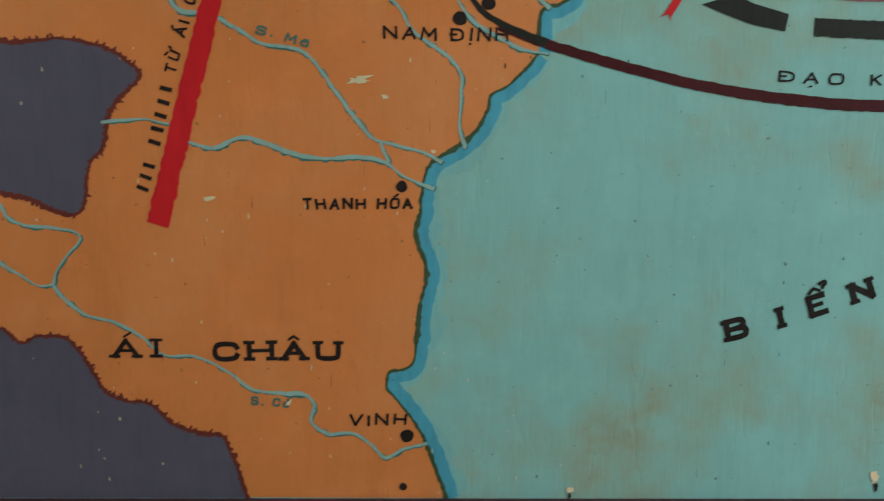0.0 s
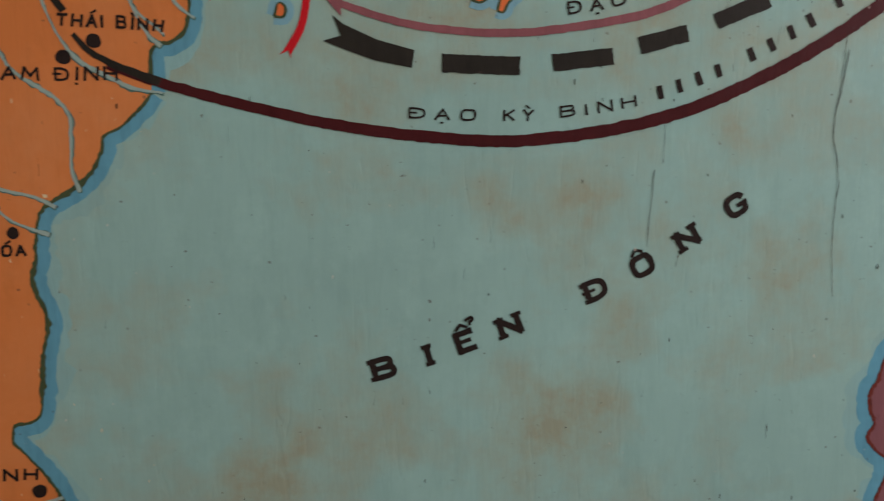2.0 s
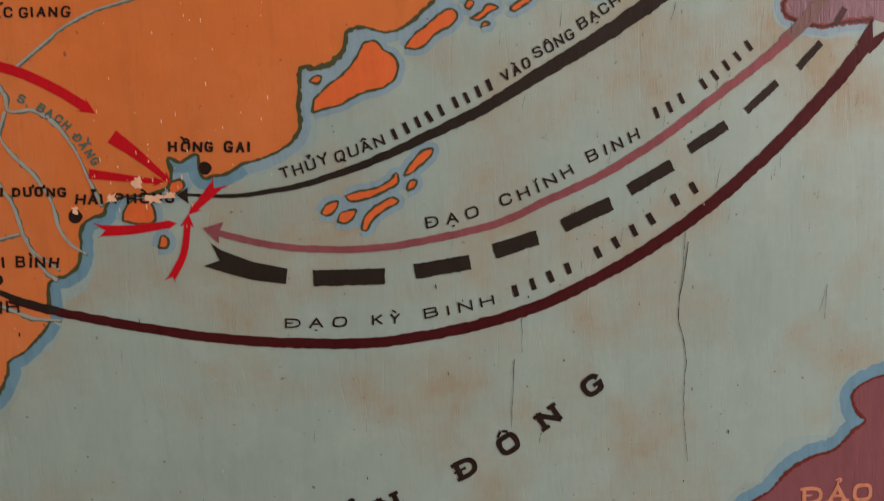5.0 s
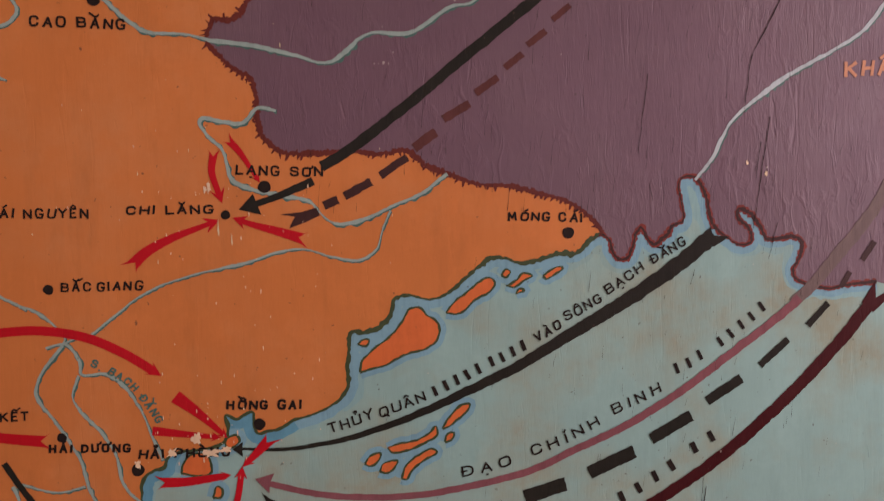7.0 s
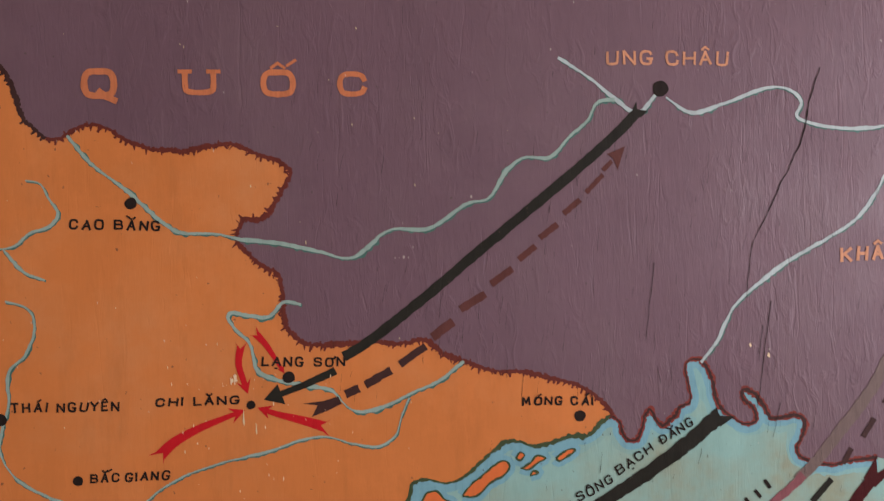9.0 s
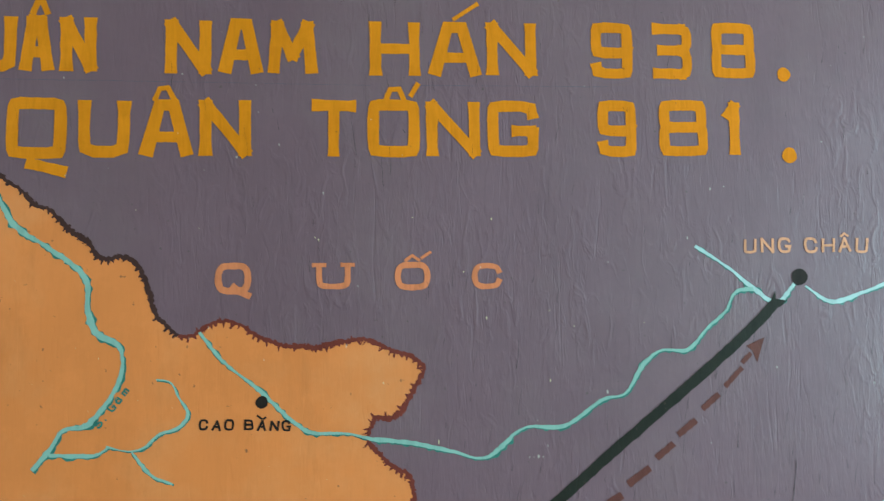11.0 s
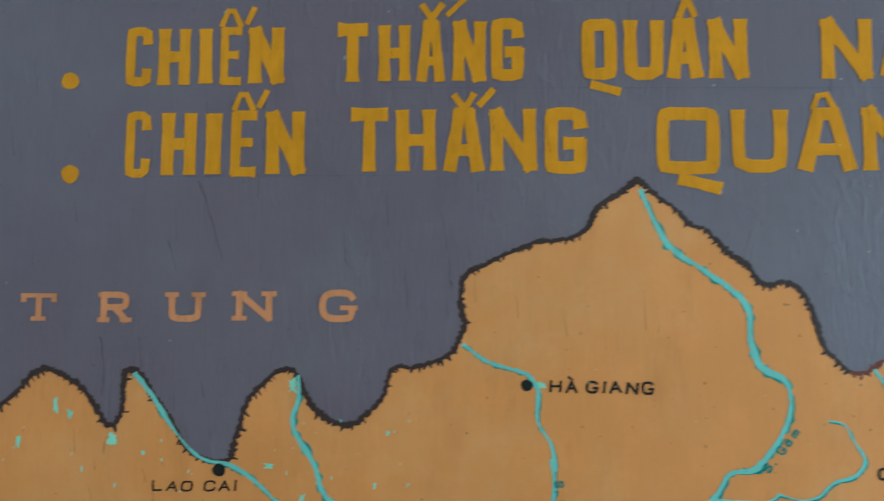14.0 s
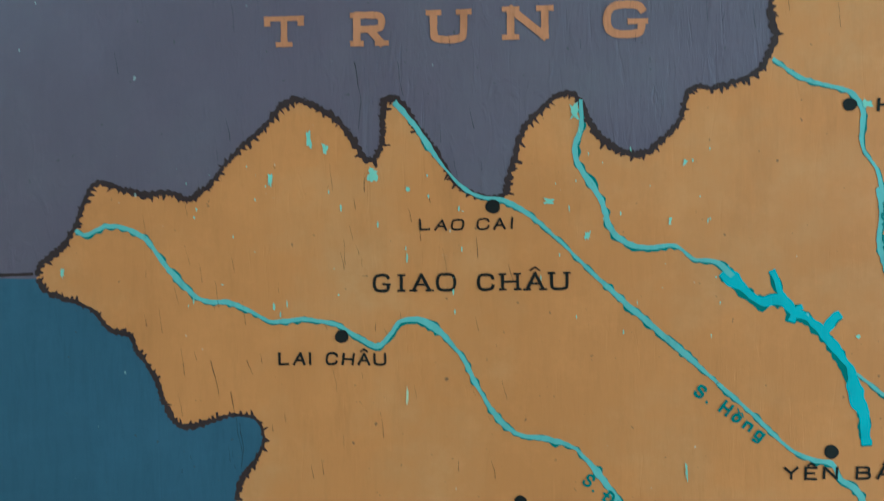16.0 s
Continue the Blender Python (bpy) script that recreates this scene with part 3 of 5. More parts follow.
ROUND = {
    "C": "~1,.72 .9,.98 .2,1.02 0,.75 0,.25 .2,-.02 .9,.02 1,.28", "G": "~.97,.82 .85,1.02 .2,1.02 0,.75 0,.25 .2,-.02 .8,-.02 .95,.08 .95,.42|1.08,.42 .62,.42",
    "O": "~.5,1.01 .12,1.01 -.02,.72 -.02,.28 .12,-.01 .88,-.01 1.02,.28 1.02,.72 .88,1.01 .5,1.01", "Q": "~.5,1.01 .12,1.01 -.02,.72 -.02,.28 .12,-.01 .88,-.01 1.02,.28 1.02,.72 .88,1.01 .5,1.01|.5,.18 .75,-.05 1.05,-.2",
    "S": "~.95,.78 .85,1 .15,1.02 0,.8 .05,.58 .9,.46 1,.25 .88,0 .12,-.02 0,.22", "D": "0,0 0,1|~0,1 .6,1 1,.8 1,.2 .6,0 0,0",
}
MARK = {"^": ".2,1.07 .5,1.24 .8,1.07", "/": ".42,1.08 .8,1.28", "\\": ".2,1.28 .58,1.08", "?": "~.35,1.28 .7,1.36 .72,1.2 .5,1.16 .5,1.06", "~": ".2,1.12 .4,1.2 .6,1.1 .8,1.2", ".": ".4,-.2 .6,-.2", "v": "~.18,1.24 .3,1.08 .7,1.08 .82,1.24", "-": "-.22,.52 .42,.52", "'": "~.98,.88 1.2,.92 1.22,1.1"}
COMPOUND = {"Á": "A/", "À": "A\\", "Ả": "A?", "Ạ": "A.", "Â": "A^", "Ă": "Av", "Ắ": "Av/", "Ằ": "Av\\", "Ế": "E^/", "Ể": "E^?", "Ê": "E^", "Ố": "O^/", "Ồ": "O^\\", "Ô": "O^", "Ò": "O\\", "Ó": "O/", "Ơ": "O'", "Ư": "U'", "Ừ": "U'\\", "Ủ": "U?", "Í": "I/", "Ì": "I\\", "Ị": "I.", "Ỳ": "Y\\", "Đ": "D-", "ã": "a~", "ả": "a?", "à": "a\\", "â": "a^", "ồ": "o^\\", "ô": "o^"}
NARROW = {"I": 0.28, "M": 1.15, ".": 0.35, "l": 0.4, "1": 0.6, "E": 0.85, "L": 0.85}


def rounded(p, times):
    for _ in range(times):
        q = [p[0]]
        for a, b in zip(p, p[1:]):
            q += [tuple(0.75 * u + 0.25 * v for u, v in zip(a, b)), tuple(0.25 * u + 0.75 * v for u, v in zip(a, b))]
        p = [*q, p[-1]]
    return p


def glyph_strokes(ch, style):
    base, marks = (COMPOUND[ch][0], COMPOUND[ch][1:]) if ch in COMPOUND else (ch, "")
    texts = (FLAT_A if base == "A" and style in ("block", "heavy") else GLYPH[base]).split("|")
    if base == "Q" and style == "block":
        texts = texts[:1]
    if style not in ("block", "heavy") and base in ROUND:
        texts = ROUND[base].split("|")
    low = 0.36 if base in "ago" and base.islower() else 0.0
    out = []
    for text in texts:
        p = [tuple(float(c) for c in q.split(",")) for q in text.lstrip("~").split()]
        if style in ("block", "heavy") and "~" in text:
            out.append(rounded(p, 1))
        else:
            out.append(rounded(p, 3) if "~" in text else p)
    if style == "serif" and base in "ABDEHIKMNPRTU":
        ends = [e for s in out for e in (s[0], s[-1])]
        if base == "N":
            ends.append((0, 1))
        for x, z in sorted(set(ends)):
            if z in (0, 1) and not (base == "T" and z == 1) and not (base in "BDPE" and x > 0.1):
                reach = 0.55 if base == "I" else 0.2
                out.append([(x - reach, z), (x + reach, z)])
        if base == "T":
            out += [[(0, 1), (0, 0.8)], [(1, 1), (1, 0.8)]]
    accents = []
    stacked = False
    for k in marks:
        text = MARK[k]
        p = [tuple(float(v) for v in q.split(",")) for q in text.lstrip("~").split()]
        if k in "^/\\?~v":
            shift = 0.5 if stacked and k in "/?" else -0.3 if stacked else 0.0
            p = [(x + shift, z - low + (0.07 if stacked else 0.0)) for x, z in p]
            stacked = True
        accents.append(rounded(p, 2) if "~" in text else p)
    return out, accents


def pen(bm, path, width, coat, flare=0.0):
    """One movement of a flat brush; it is lifted and set down again at sharp bends. flare: how much the ends spread."""
    p = np.array(path, float)
    p = p[np.r_[True, np.linalg.norm(np.diff(p, axis=0), axis=1) > 0.02]]
    if len(p) < 2:
        return
    d = np.diff(p, axis=0)
    d /= np.linalg.norm(d, axis=1)[:, None]
    for i in range(1, len(d)):
        if d[i] @ d[i - 1] < 0.2:
            pen(bm, p[: i + 1], width, coat, flare)
            pen(bm, p[i:], width, coat + 0.12, flare)
            return
    ring = np.linalg.norm(p[0] - p[-1]) < 0.05
    nn = np.stack([-d[:, 1], d[:, 0]], 1)
    if flare and not ring and len(p) == 2:
        p = np.array([p[0] + (p[1] - p[0]) * u for u in (0, 0.12, 0.3, 0.5, 0.7, 0.88, 1)])
        d, nn = np.repeat(d, 6, 0), np.repeat(nn, 6, 0)
    rows = []
    for i in range(len(p)):
        a, b = nn[max(i - 1, 0)], nn[min(i, len(nn) - 1)]
        if ring and i in (0, len(p) - 1):
            a, b = nn[-1], nn[0]
        m = (a + b) / max(np.linalg.norm(a + b), 0.3)
        reach = min(1 / max(m @ b, 0.45), 1.5)
        w = width / 2 * (1 + 0.14 * noise.noise((p[i][0] / 5, p[i][1] / 5, 2.2)))
        if not ring and i in (0, len(p) - 1):
            w *= 1 + flare * random.uniform(0.6, 1.3)
        q = p[i].copy()
        if i == 0 and not ring:
            q -= d[0] * width * 0.35
        if i == len(p) - 1 and not ring:
            q += d[-1] * width * 0.35
        rise = coat + 0.08 * i / len(p)
        rows.append((put(bm, *(q + m * w * reach), rise), put(bm, *(q - m * w * reach), rise)))
    for (a, b), (c, e) in zip(rows, rows[1:]):
        bm.faces.new((a, b, e, c))


def draw_letter(bm, ch, place, along, up, width, height, brush, style):
    """Draws a letter whose lower left corner is at place."""
    if ch == "#":
        pen(bm, [place + along * width * 0.5 + up * height * u for u in (0.1, 0.5, 0.9)], width * 0.42, 14)
        return
    inset = brush / 2
    letter, accents = glyph_strokes(ch, style)
    flare = 0.16 if style == "block" else 0.1
    for k, path in enumerate(letter):
        level = style == "serif" and abs(path[0][1] - path[-1][1]) < 0.05 and len(path) == 2
        pen(bm, [place + along * (inset + x * max(width - brush, 0.1)) + up * (inset + z * (height - brush)) for x, z in path], brush * (0.7 if level else 0.94 if k else 1.0), 14 + k * 0.35, flare)
    fine = brush * (0.5 if style != "plain" or ch.islower() else 0.85)
    for k, path in enumerate(accents):
        reach = min(width, height * 0.38) if style in ("block", "heavy") else max(min(width, height * 0.8), height * 0.45)
        pen(bm, [place + along * (width / 2 + (x - 0.5) * reach) + up * z * height for x, z in path], fine, 17 + k * 0.35)


def on_line(points):
    p = curve_through(points, 3.0)
    run = np.r_[0, np.cumsum(np.linalg.norm(np.diff(p, axis=0), axis=1))]

    def place(s):
        q = np.array([np.interp(s, run, p[:, 0]), np.interp(s, run, p[:, 1])])
        h = np.array([np.interp(s + 4, run, p[:, 0]) - np.interp(s - 4, run, p[:, 0]), np.interp(s + 4, run, p[:, 1]) - np.interp(s - 4, run, p[:, 1])])
        return q, h / np.linalg.norm(h)

    return place, run[-1]


CAPTION, OPEN_CAPTION = 0.32, 0.6


def lettering(text, baseline, height, brush, material, style="plain", gap=0.3):
    """A painted word or line of words: its letters share out the length of the baseline."""
    place, total = on_line(baseline)
    if style == "heavy":
        gap = 0.22
    thin = {" ": 0.45, "|": 0.02}
    size = {c: 0.5 if c == "I" and style == "serif" else NARROW.get(COMPOUND.get(c, c)[0], 1.0) for c in text}
    units = sum(thin[c] if c in thin else size[c] for c in text) + gap * (len(text) - 1)
    one = total / units
    brush = min(brush, one * 0.36)
    shown = text.replace("#", "").replace("|", " ").strip()
    name = "place_name" if gap in (0.3, 0.22) else "caption"
    word = new(name)
    word.parent = board
    word["label"] = f'painted words "{" ".join(shown.split())}"' if shown else "painted words"
    s = 0.0
    for c in text:
        if c in thin:
            s += (thin[c] + gap) * one
            continue
        w = size[c] * one
        q, along = place(s + w / 2)
        tilt = random.gauss(0, 0.035 if style == "plain" else 0.012)
        along = np.array((along[0] - tilt * along[1], along[1] + tilt * along[0]))
        up = np.array((-along[1], along[0])) + along * (random.gauss(0.04, 0.05) if style == "plain" else 0.0)
        q = q + up * height * random.gauss(0, 0.03 if style == "plain" else 0.006)
        wide = w if size[c] > 0.5 else max(w, brush * 1.05)
        bm = bmesh.new()
        draw_letter(bm, c, q - along * wide / 2, along, up, wide * random.uniform(0.95, 1.05), height * random.uniform(0.95, 1.04), brush, style)
        part("bar" if c == "#" else "letter", bm, material, word)
        s += w + gap * one


def spaced_letters(text, centres, height, width, brush, material):
    """Large slab-serif letters set far apart, each tilted along their common line."""
    c = [np.array(p) for p in centres]
    for i, ch in enumerate(text):
        a, b = c[max(i - 1, 0)], c[min(i + 1, len(c) - 1)]
        along = (b - a) / np.linalg.norm(b - a)
        if abs(along[1]) < 0.12:
            along = np.array((1.0, 0.0))
        up = np.array((-along[1], along[0]))
        w = width * (0.5 if ch == "I" else NARROW.get(COMPOUND.get(ch, ch)[0], 1.0))
        bm = bmesh.new()
        draw_letter(bm, ch, c[i] - along * w / 2 - up * height / 2, along, up, w, height, brush, "serif")
        part("letter", bm, material, board, f'large slab-serif letter "{ch}"')


def title_letter(ch, x, z, width, height):
    """One flat-brush capital of the two title lines, from its lower left corner."""
    bm = bmesh.new()
    brush = min(11.4, width * 0.36) if ch not in "IT1" else 11.4
    if ch == "I":
        brush = width * 0.94
    lean = random.gauss(0.0, 0.008)
    draw_letter(bm, ch, np.array((x, z)), np.array((1.0, lean)), np.array((-lean, 1.0)), width, height, brush, "block")
    part("title_letter", bm, YELLOW, board, f'large yellow painted "{ch}" of the title')


def title_mark(course, width):
    """An accent, or the loose tail of a Q, beside a title letter."""
    bm = bmesh.new()
    pen(bm, course, width, 16, 0.12)
    part("accent", bm, YELLOW, board, "yellow brushed accent of a title letter")


def slab_letter(ch, x, z, width, height, material):
    """A wide-set slab-serif capital about its centre."""
    bm = bmesh.new()
    w = width * (0.74 if ch in "RUN" else 1.0)
    draw_letter(bm, ch, np.array((x - w / 2, z - height / 2)), np.array((1.0, 0.0)), np.array((0.0, 1.0)), w, height, height * 0.21, "serif")
    part("letter", bm, material, board, f'large slab-serif letter "{ch}"')


def crack(course, width):
    stroke("crack", course, width * 0.36, width * 0.2, 15, CRACK, "dark crack in the board", 0.7, 1.2, 1.5)


def guide_line(course):
    stroke("guide_line", course, 0.35, 0.25, 10.5, SLATE, "faint ruled guide line for the title", 0.6, 0.3)


def chip(x, z, w, h, material):
    """A flake of paint lost: a ragged patch of the coat beneath."""
    bm = bmesh.new()
    k = 18
    rim = []
    for i in range(k):
        a = i * math.tau / k
        square = 1 / max(abs(math.cos(a)), abs(math.sin(a)))
        r = square * (0.72 + 0.3 * noise.noise((x + 0.8 * math.cos(a), z + 0.8 * math.sin(a), 0.5)) + random.uniform(-0.42, 0.16))
        rim.append((x + w / 2 * r * math.cos(a), z + h / 2 * r * math.sin(a)))
    filled(bm, rim, 15.5)
    part("paint_chip", bm, material, board, "ragged flake where paint has come off")


def screw_hole(x, z):
    bm = bmesh.new()
    made = bmesh.ops.create_cone(bm, cap_ends=True, segments=20, radius1=0.0038, radius2=0.0032, depth=0.003)
    bmesh.ops.rotate(bm, verts=made["verts"], cent=(0, 0, 0), matrix=Matrix.Rotation(radians(90), 3, "X"))
    bmesh.ops.translate(bm, verts=made["verts"], vec=(x / 1000, -0.0118, (z - FOOT) / 1000))
    part("screw", bm, METAL, board, "dark rusty screw head")

# islands in the gulf
island([(441.5, 1142.6), (443.7, 1153.5), (457.9, 1166.5), (474.9, 1179.4), (486.5, 1192.5), (492.5, 1203.2), (503.6, 1205.4), (511.4, 1196.9), (520.5, 1191.0), (523.3, 1179.8), (518.4, 1169.0), (507.0, 1162.4), (490.4, 1159.4), (473.6, 1152.0), (462.4, 1147.0), (451.4, 1144.9)])
island([(440.3, 1171.2), (444.8, 1175.3), (451.8, 1175.0), (448.3, 1168.6)])
island([(530.8, 1198.8), (539.6, 1209.4), (554.0, 1219.8), (568.3, 1230.2), (576.8, 1232.6), (582.2, 1226.9), (576.2, 1217.8), (561.9, 1211.2), (550.3, 1200.7), (541.9, 1197.2)])
island([(589.2, 1234.9), (593.9, 1240.2), (598.3, 1237.3), (593.6, 1232.0)])
island([(593.3, 1223.7), (604.7, 1228.8), (610.6, 1235.2), (621.8, 1232.6), (613.2, 1228.5), (601.6, 1221.7)])
island([(603.6, 1215.0), (607.2, 1220.4), (612.2, 1218.0)])
island([(633.1, 1231.6), (639.0, 1237.4), (649.4, 1240.9), (653.3, 1239.1), (644.6, 1232.8), (635.9, 1228.7)])
island([(466.3, 1063.8), (476.2, 1067.0), (498.1, 1070.0), (510.5, 1077.5), (516.3, 1082.6), (517.5, 1074.4), (506.1, 1066.8), (486.6, 1059.8), (470.4, 1059.1)])
island([(523.2, 1079.5), (529.3, 1090.1), (543.7, 1103.0), (551.9, 1103.6), (549.9, 1097.2), (537.3, 1086.9), (528.8, 1080.8)])
island([(442.8, 1048.9), (448.6, 1056.7), (459.5, 1058.7), (456.3, 1050.7), (448.0, 1045.8)])
island([(457.3, 1039.7), (461.5, 1047.7), (475.2, 1049.5), (472.0, 1041.5), (463.6, 1037.7)])
island([(525.2, 1065.7), (528.4, 1073.7), (535.0, 1074.4), (531.9, 1066.9)])
island([(479.5, 1031.1), (485.8, 1046.1), (497.2, 1053.7), (511.2, 1059.9), (516.5, 1056.3), (502.3, 1047.8), (490.9, 1039.2), (483.8, 1029.8)])
island([(262.3, 1052.3), (265.6, 1062.9), (273.9, 1070.5), (286.9, 1069.7), (291.4, 1058.5), (290.9, 1050.3), (280.2, 1048.3)])
island([(291.9, 1025.6), (296.2, 1036.3), (301.3, 1033.2), (298.7, 1025.1)])
island([(308.1, 1073.8), (306.0, 1082.1), (316.9, 1086.9), (320.2, 1081.2), (313.4, 1074.5)])

# rivers: course and width in millimetres
river([(-80, 993), (-59, 981), (-45, 972), (-17, 968), (-4, 961), (19, 930), (36, 907), (48, 893), (72, 886), (91, 881), (108, 872)], 3.2)
river([(-117, 1010), (-115, 1002), (-107, 997), (-92, 997)], 3.1)
river([(-179, 907), (-162, 908), (-141, 909), (-123, 905)], 2.8)
river([(-108, 890), (-86, 885), (-62, 894), (-43, 889), (-20, 880), (4, 876), (38, 877), (57, 873), (74, 861), (101, 849)], 4.3)
river([(55, 889), (58, 881), (62, 872)], 3.7)
river([(-280, 846), (-267, 838), (-261, 827), (-249, 821), (-226, 818), (-205, 814), (-202, 809), (-213, 795), (-224, 780), (-227, 769)], 3.2)
river([(-227, 769), (-239, 768), (-252, 776), (-270, 788), (-283, 800)], 2.9)
river([(-227, 768), (-218, 756), (-202, 743), (-174, 734), (-156, 723), (-137, 706), (-110, 704), (-84, 691), (-60, 673), (-35, 669), (-16, 668), (-7, 659), (-10, 643), (4, 631), (26, 631), (44, 619), (56, 607), (72, 615), (94, 620)], 3.6)
river([(36, 1044), (54, 1018), (72, 1002), (82, 984), (99, 971), (116, 959), (124, 947), (124, 924), (123, 901), (128, 884)], 2.6)
river([(106, 1051), (118, 1016), (132, 993), (154, 979), (176, 968), (199, 964)], 3.0)
river([(177, 1043), (180, 1032), (197, 1016), (203, 1011)], 2.4)
river([(209, 1043), (216, 1032), (228, 1024)], 2.4)
river([(143, 1183), (153, 1186), (163, 1185), (173, 1169), (175, 1156), (197, 1155), (213, 1142), (228, 1117), (238, 1088), (246, 1067)], 2.9)
river([(172, 1155), (165, 1136), (171, 1121), (189, 1099), (202, 1075), (207, 1048), (216, 1034), (223, 1027)], 3.0)
river([(159, 1185), (138, 1159), (132, 1138), (145, 1116), (158, 1094), (169, 1072), (177, 1039), (190, 1011), (200, 1001)], 3.0)
river([(107, 1055), (117, 1051), (146, 1042), (172, 1046)], 2.6)
river([(158, 1185), (170, 1191), (183, 1193), (204, 1208), (231, 1228), (262, 1242), (299, 1251), (336, 1258), (362, 1266), (389, 1269), (420, 1260), (446, 1256), (463, 1267), (470, 1288), (478, 1304)], 2.6)
river([(121, 1224), (131, 1221), (149, 1208), (161, 1191), (157, 1184)], 2.6)
river([(369.6, 1405.3), (352.6, 1408.3), (342.6, 1398.2), (335.1, 1393.8), (318.3, 1395.6), (299.4, 1399.2), (296.4, 1394.8), (303.8, 1382.4), (317.3, 1367.4), (321.2, 1349.8), (323.7, 1340.5), (333.0, 1333.6), (347.0, 1328.3), (372.4, 1322.4), (398.0, 1315.9), (406.4, 1306.6), (414.8, 1297.4), (423.3, 1293.4), (440.8, 1293.6), (458.7, 1299.2), (482.7, 1309.8), (509.8, 1320.3), (528.3, 1333.8), (536.4, 1339.4)], 3.6)
river([(146, 1581), (168, 1553), (199, 1527), (220, 1507), (236, 1492), (252, 1482), (285, 1480), (310, 1474)], 3.6)
river([(308, 1474), (352, 1468), (386, 1460), (421, 1451), (438, 1461), (462, 1479), (504, 1480), (546, 1506), (567, 1510), (590, 1541), (608, 1553), (636, 1553), (659, 1576), (678, 1591), (691, 1612), (710, 1615)], 4.2)
river([(648, 1660), (680, 1640), (707, 1618), (735, 1600), (758, 1621)], 4.3)
river([(768, 1617), (796, 1600), (839, 1611), (886, 1627), (913, 1625), (926, 1611), (920, 1596), (939, 1587), (986, 1581), (1026, 1584), (1063, 1595)], 4.4)
river([(798, 1326), (817, 1348), (838, 1385), (865, 1408), (906, 1435), (954, 1459), (989, 1480), (1011, 1506), (1024, 1528)], 4.4)
river([(106, 1537), (119, 1534), (127, 1520), (136, 1503), (129, 1492), (108, 1484), (97, 1474), (84, 1470), (61, 1475)], 3.2)
river([(84, 1470), (102, 1448), (122, 1438)], 3.2)
river([(85, 1419), (106, 1410), (112, 1393), (102, 1365), (87, 1350), (86, 1317), (80, 1295), (77, 1273), (92, 1245), (128, 1221)], 3.2)
river([(-50, 1736), (-39, 1709), (-25, 1685), (7, 1663), (34, 1642), (42, 1628), (42, 1607), (50, 1583), (71, 1570), (75, 1554), (70, 1531), (57, 1510), (42, 1495), (22, 1491), (10, 1473), (-5, 1456)], 4.7)
river([(63, 1474), (53, 1468), (10, 1469)], 3.5)
river([(-206, 1600), (-187, 1586), (-166, 1579), (-150, 1574), (-141, 1561), (-141, 1533), (-130, 1515), (-126, 1492), (-130, 1502), (-127, 1485), (-128, 1462), (-123, 1441), (-110, 1407)], 3.9)
river([(-349, 1572), (-349, 1549), (-354, 1534), (-349, 1519), (-334, 1495), (-326, 1473), (-315, 1462), (-298, 1458), (-277, 1459), (-264, 1449), (-247, 1447), (-235, 1436)], 3.6)
lake([(-241, 1441), (-226, 1426), (-214, 1417), (-199, 1418), (-189, 1410), (-177, 1402), (-164, 1389), (-156, 1377), (-148, 1364), (-144, 1347), (-138, 1330), (-136, 1309)], 10.0)
lake([(-206, 1441), (-201, 1430), (-196, 1416)], 7.0)
lake([(-168, 1392), (-162, 1402), (-155, 1407)], 8.2)
lake([(-191, 1402), (-188, 1411), (-183, 1413)], 8.2)
river([(-144, 1363), (-124, 1347), (-103, 1333)], 2.5)
river([(-494, 1573), (-476, 1551), (-454, 1520), (-432, 1500), (-406, 1494), (-384, 1480), (-362, 1460), (-328, 1427), (-289, 1393), (-255, 1363), (-222, 1333), (-192, 1305), (-176, 1297), (-161, 1294), (-155, 1283), (-143, 1274), (-137, 1264)], 4.1)
river([(-758, 1473), (-751, 1469), (-731, 1476), (-712, 1473), (-698, 1465), (-679, 1440), (-651, 1416), (-628, 1414), (-609, 1406), (-595, 1399), (-568, 1401), (-540, 1396), (-522, 1386), (-508, 1380), (-497, 1391), (-490, 1400), (-477, 1402), (-461, 1394), (-441, 1372), (-428, 1347), (-410, 1321), (-397, 1312), (-371, 1308), (-354, 1302), (-336, 1283), (-319, 1260)], 4.4)

# broad campaign strokes: course, width at start and end, paint
band([(323.9, 1072.8), (350.2, 1070.0), (377.0, 1069.9), (409.5, 1073.4), (431.4, 1077.0), (459.2, 1084.2), (487.1, 1092.5), (515.3, 1102.6), (543.8, 1114.4), (601.2, 1138.7), (659.6, 1170.1), (718.5, 1201.3), (778.2, 1237.9), (817.5, 1267.6)], 2.6, 17.9, COAL)
band([(342.9, 1037.4), (358.6, 1031.9), (385.1, 1023.9), (406.5, 1019.1), (428.2, 1015.8), (455.5, 1013.3), (483.2, 1012.4), (511.2, 1013.3), (539.5, 1016.4), (596.8, 1025.6), (625.9, 1033.4), (655.4, 1045.8), (714.7, 1069.1), (775.0, 1100.9), (836.1, 1141.1), (897.8, 1183.4), (913.3, 1196.6)], 5.9, 9.6, ROSE)
band([(905.2, 1190.6), (928.9, 1210.4), (960.2, 1244.0), (997.8, 1286.1), (1054.6, 1370.5), (1106.3, 1426.8)], 12.3, 16.6, OLIVE)
band([(157.4, 987.6), (177.1, 979.5), (212.3, 967.9), (263.4, 953.7), (315.6, 941.0), (368.9, 931.4), (423.3, 924.5), (478.7, 920.4), (535.4, 923.1), (593.2, 931.1), (652.0, 945.6), (711.9, 969.1), (772.6, 999.4), (834.2, 1038.3), (896.5, 1087.6), (959.4, 1146.7), (1000.6, 1193.0)], 8.1, 14.2, MAROON)
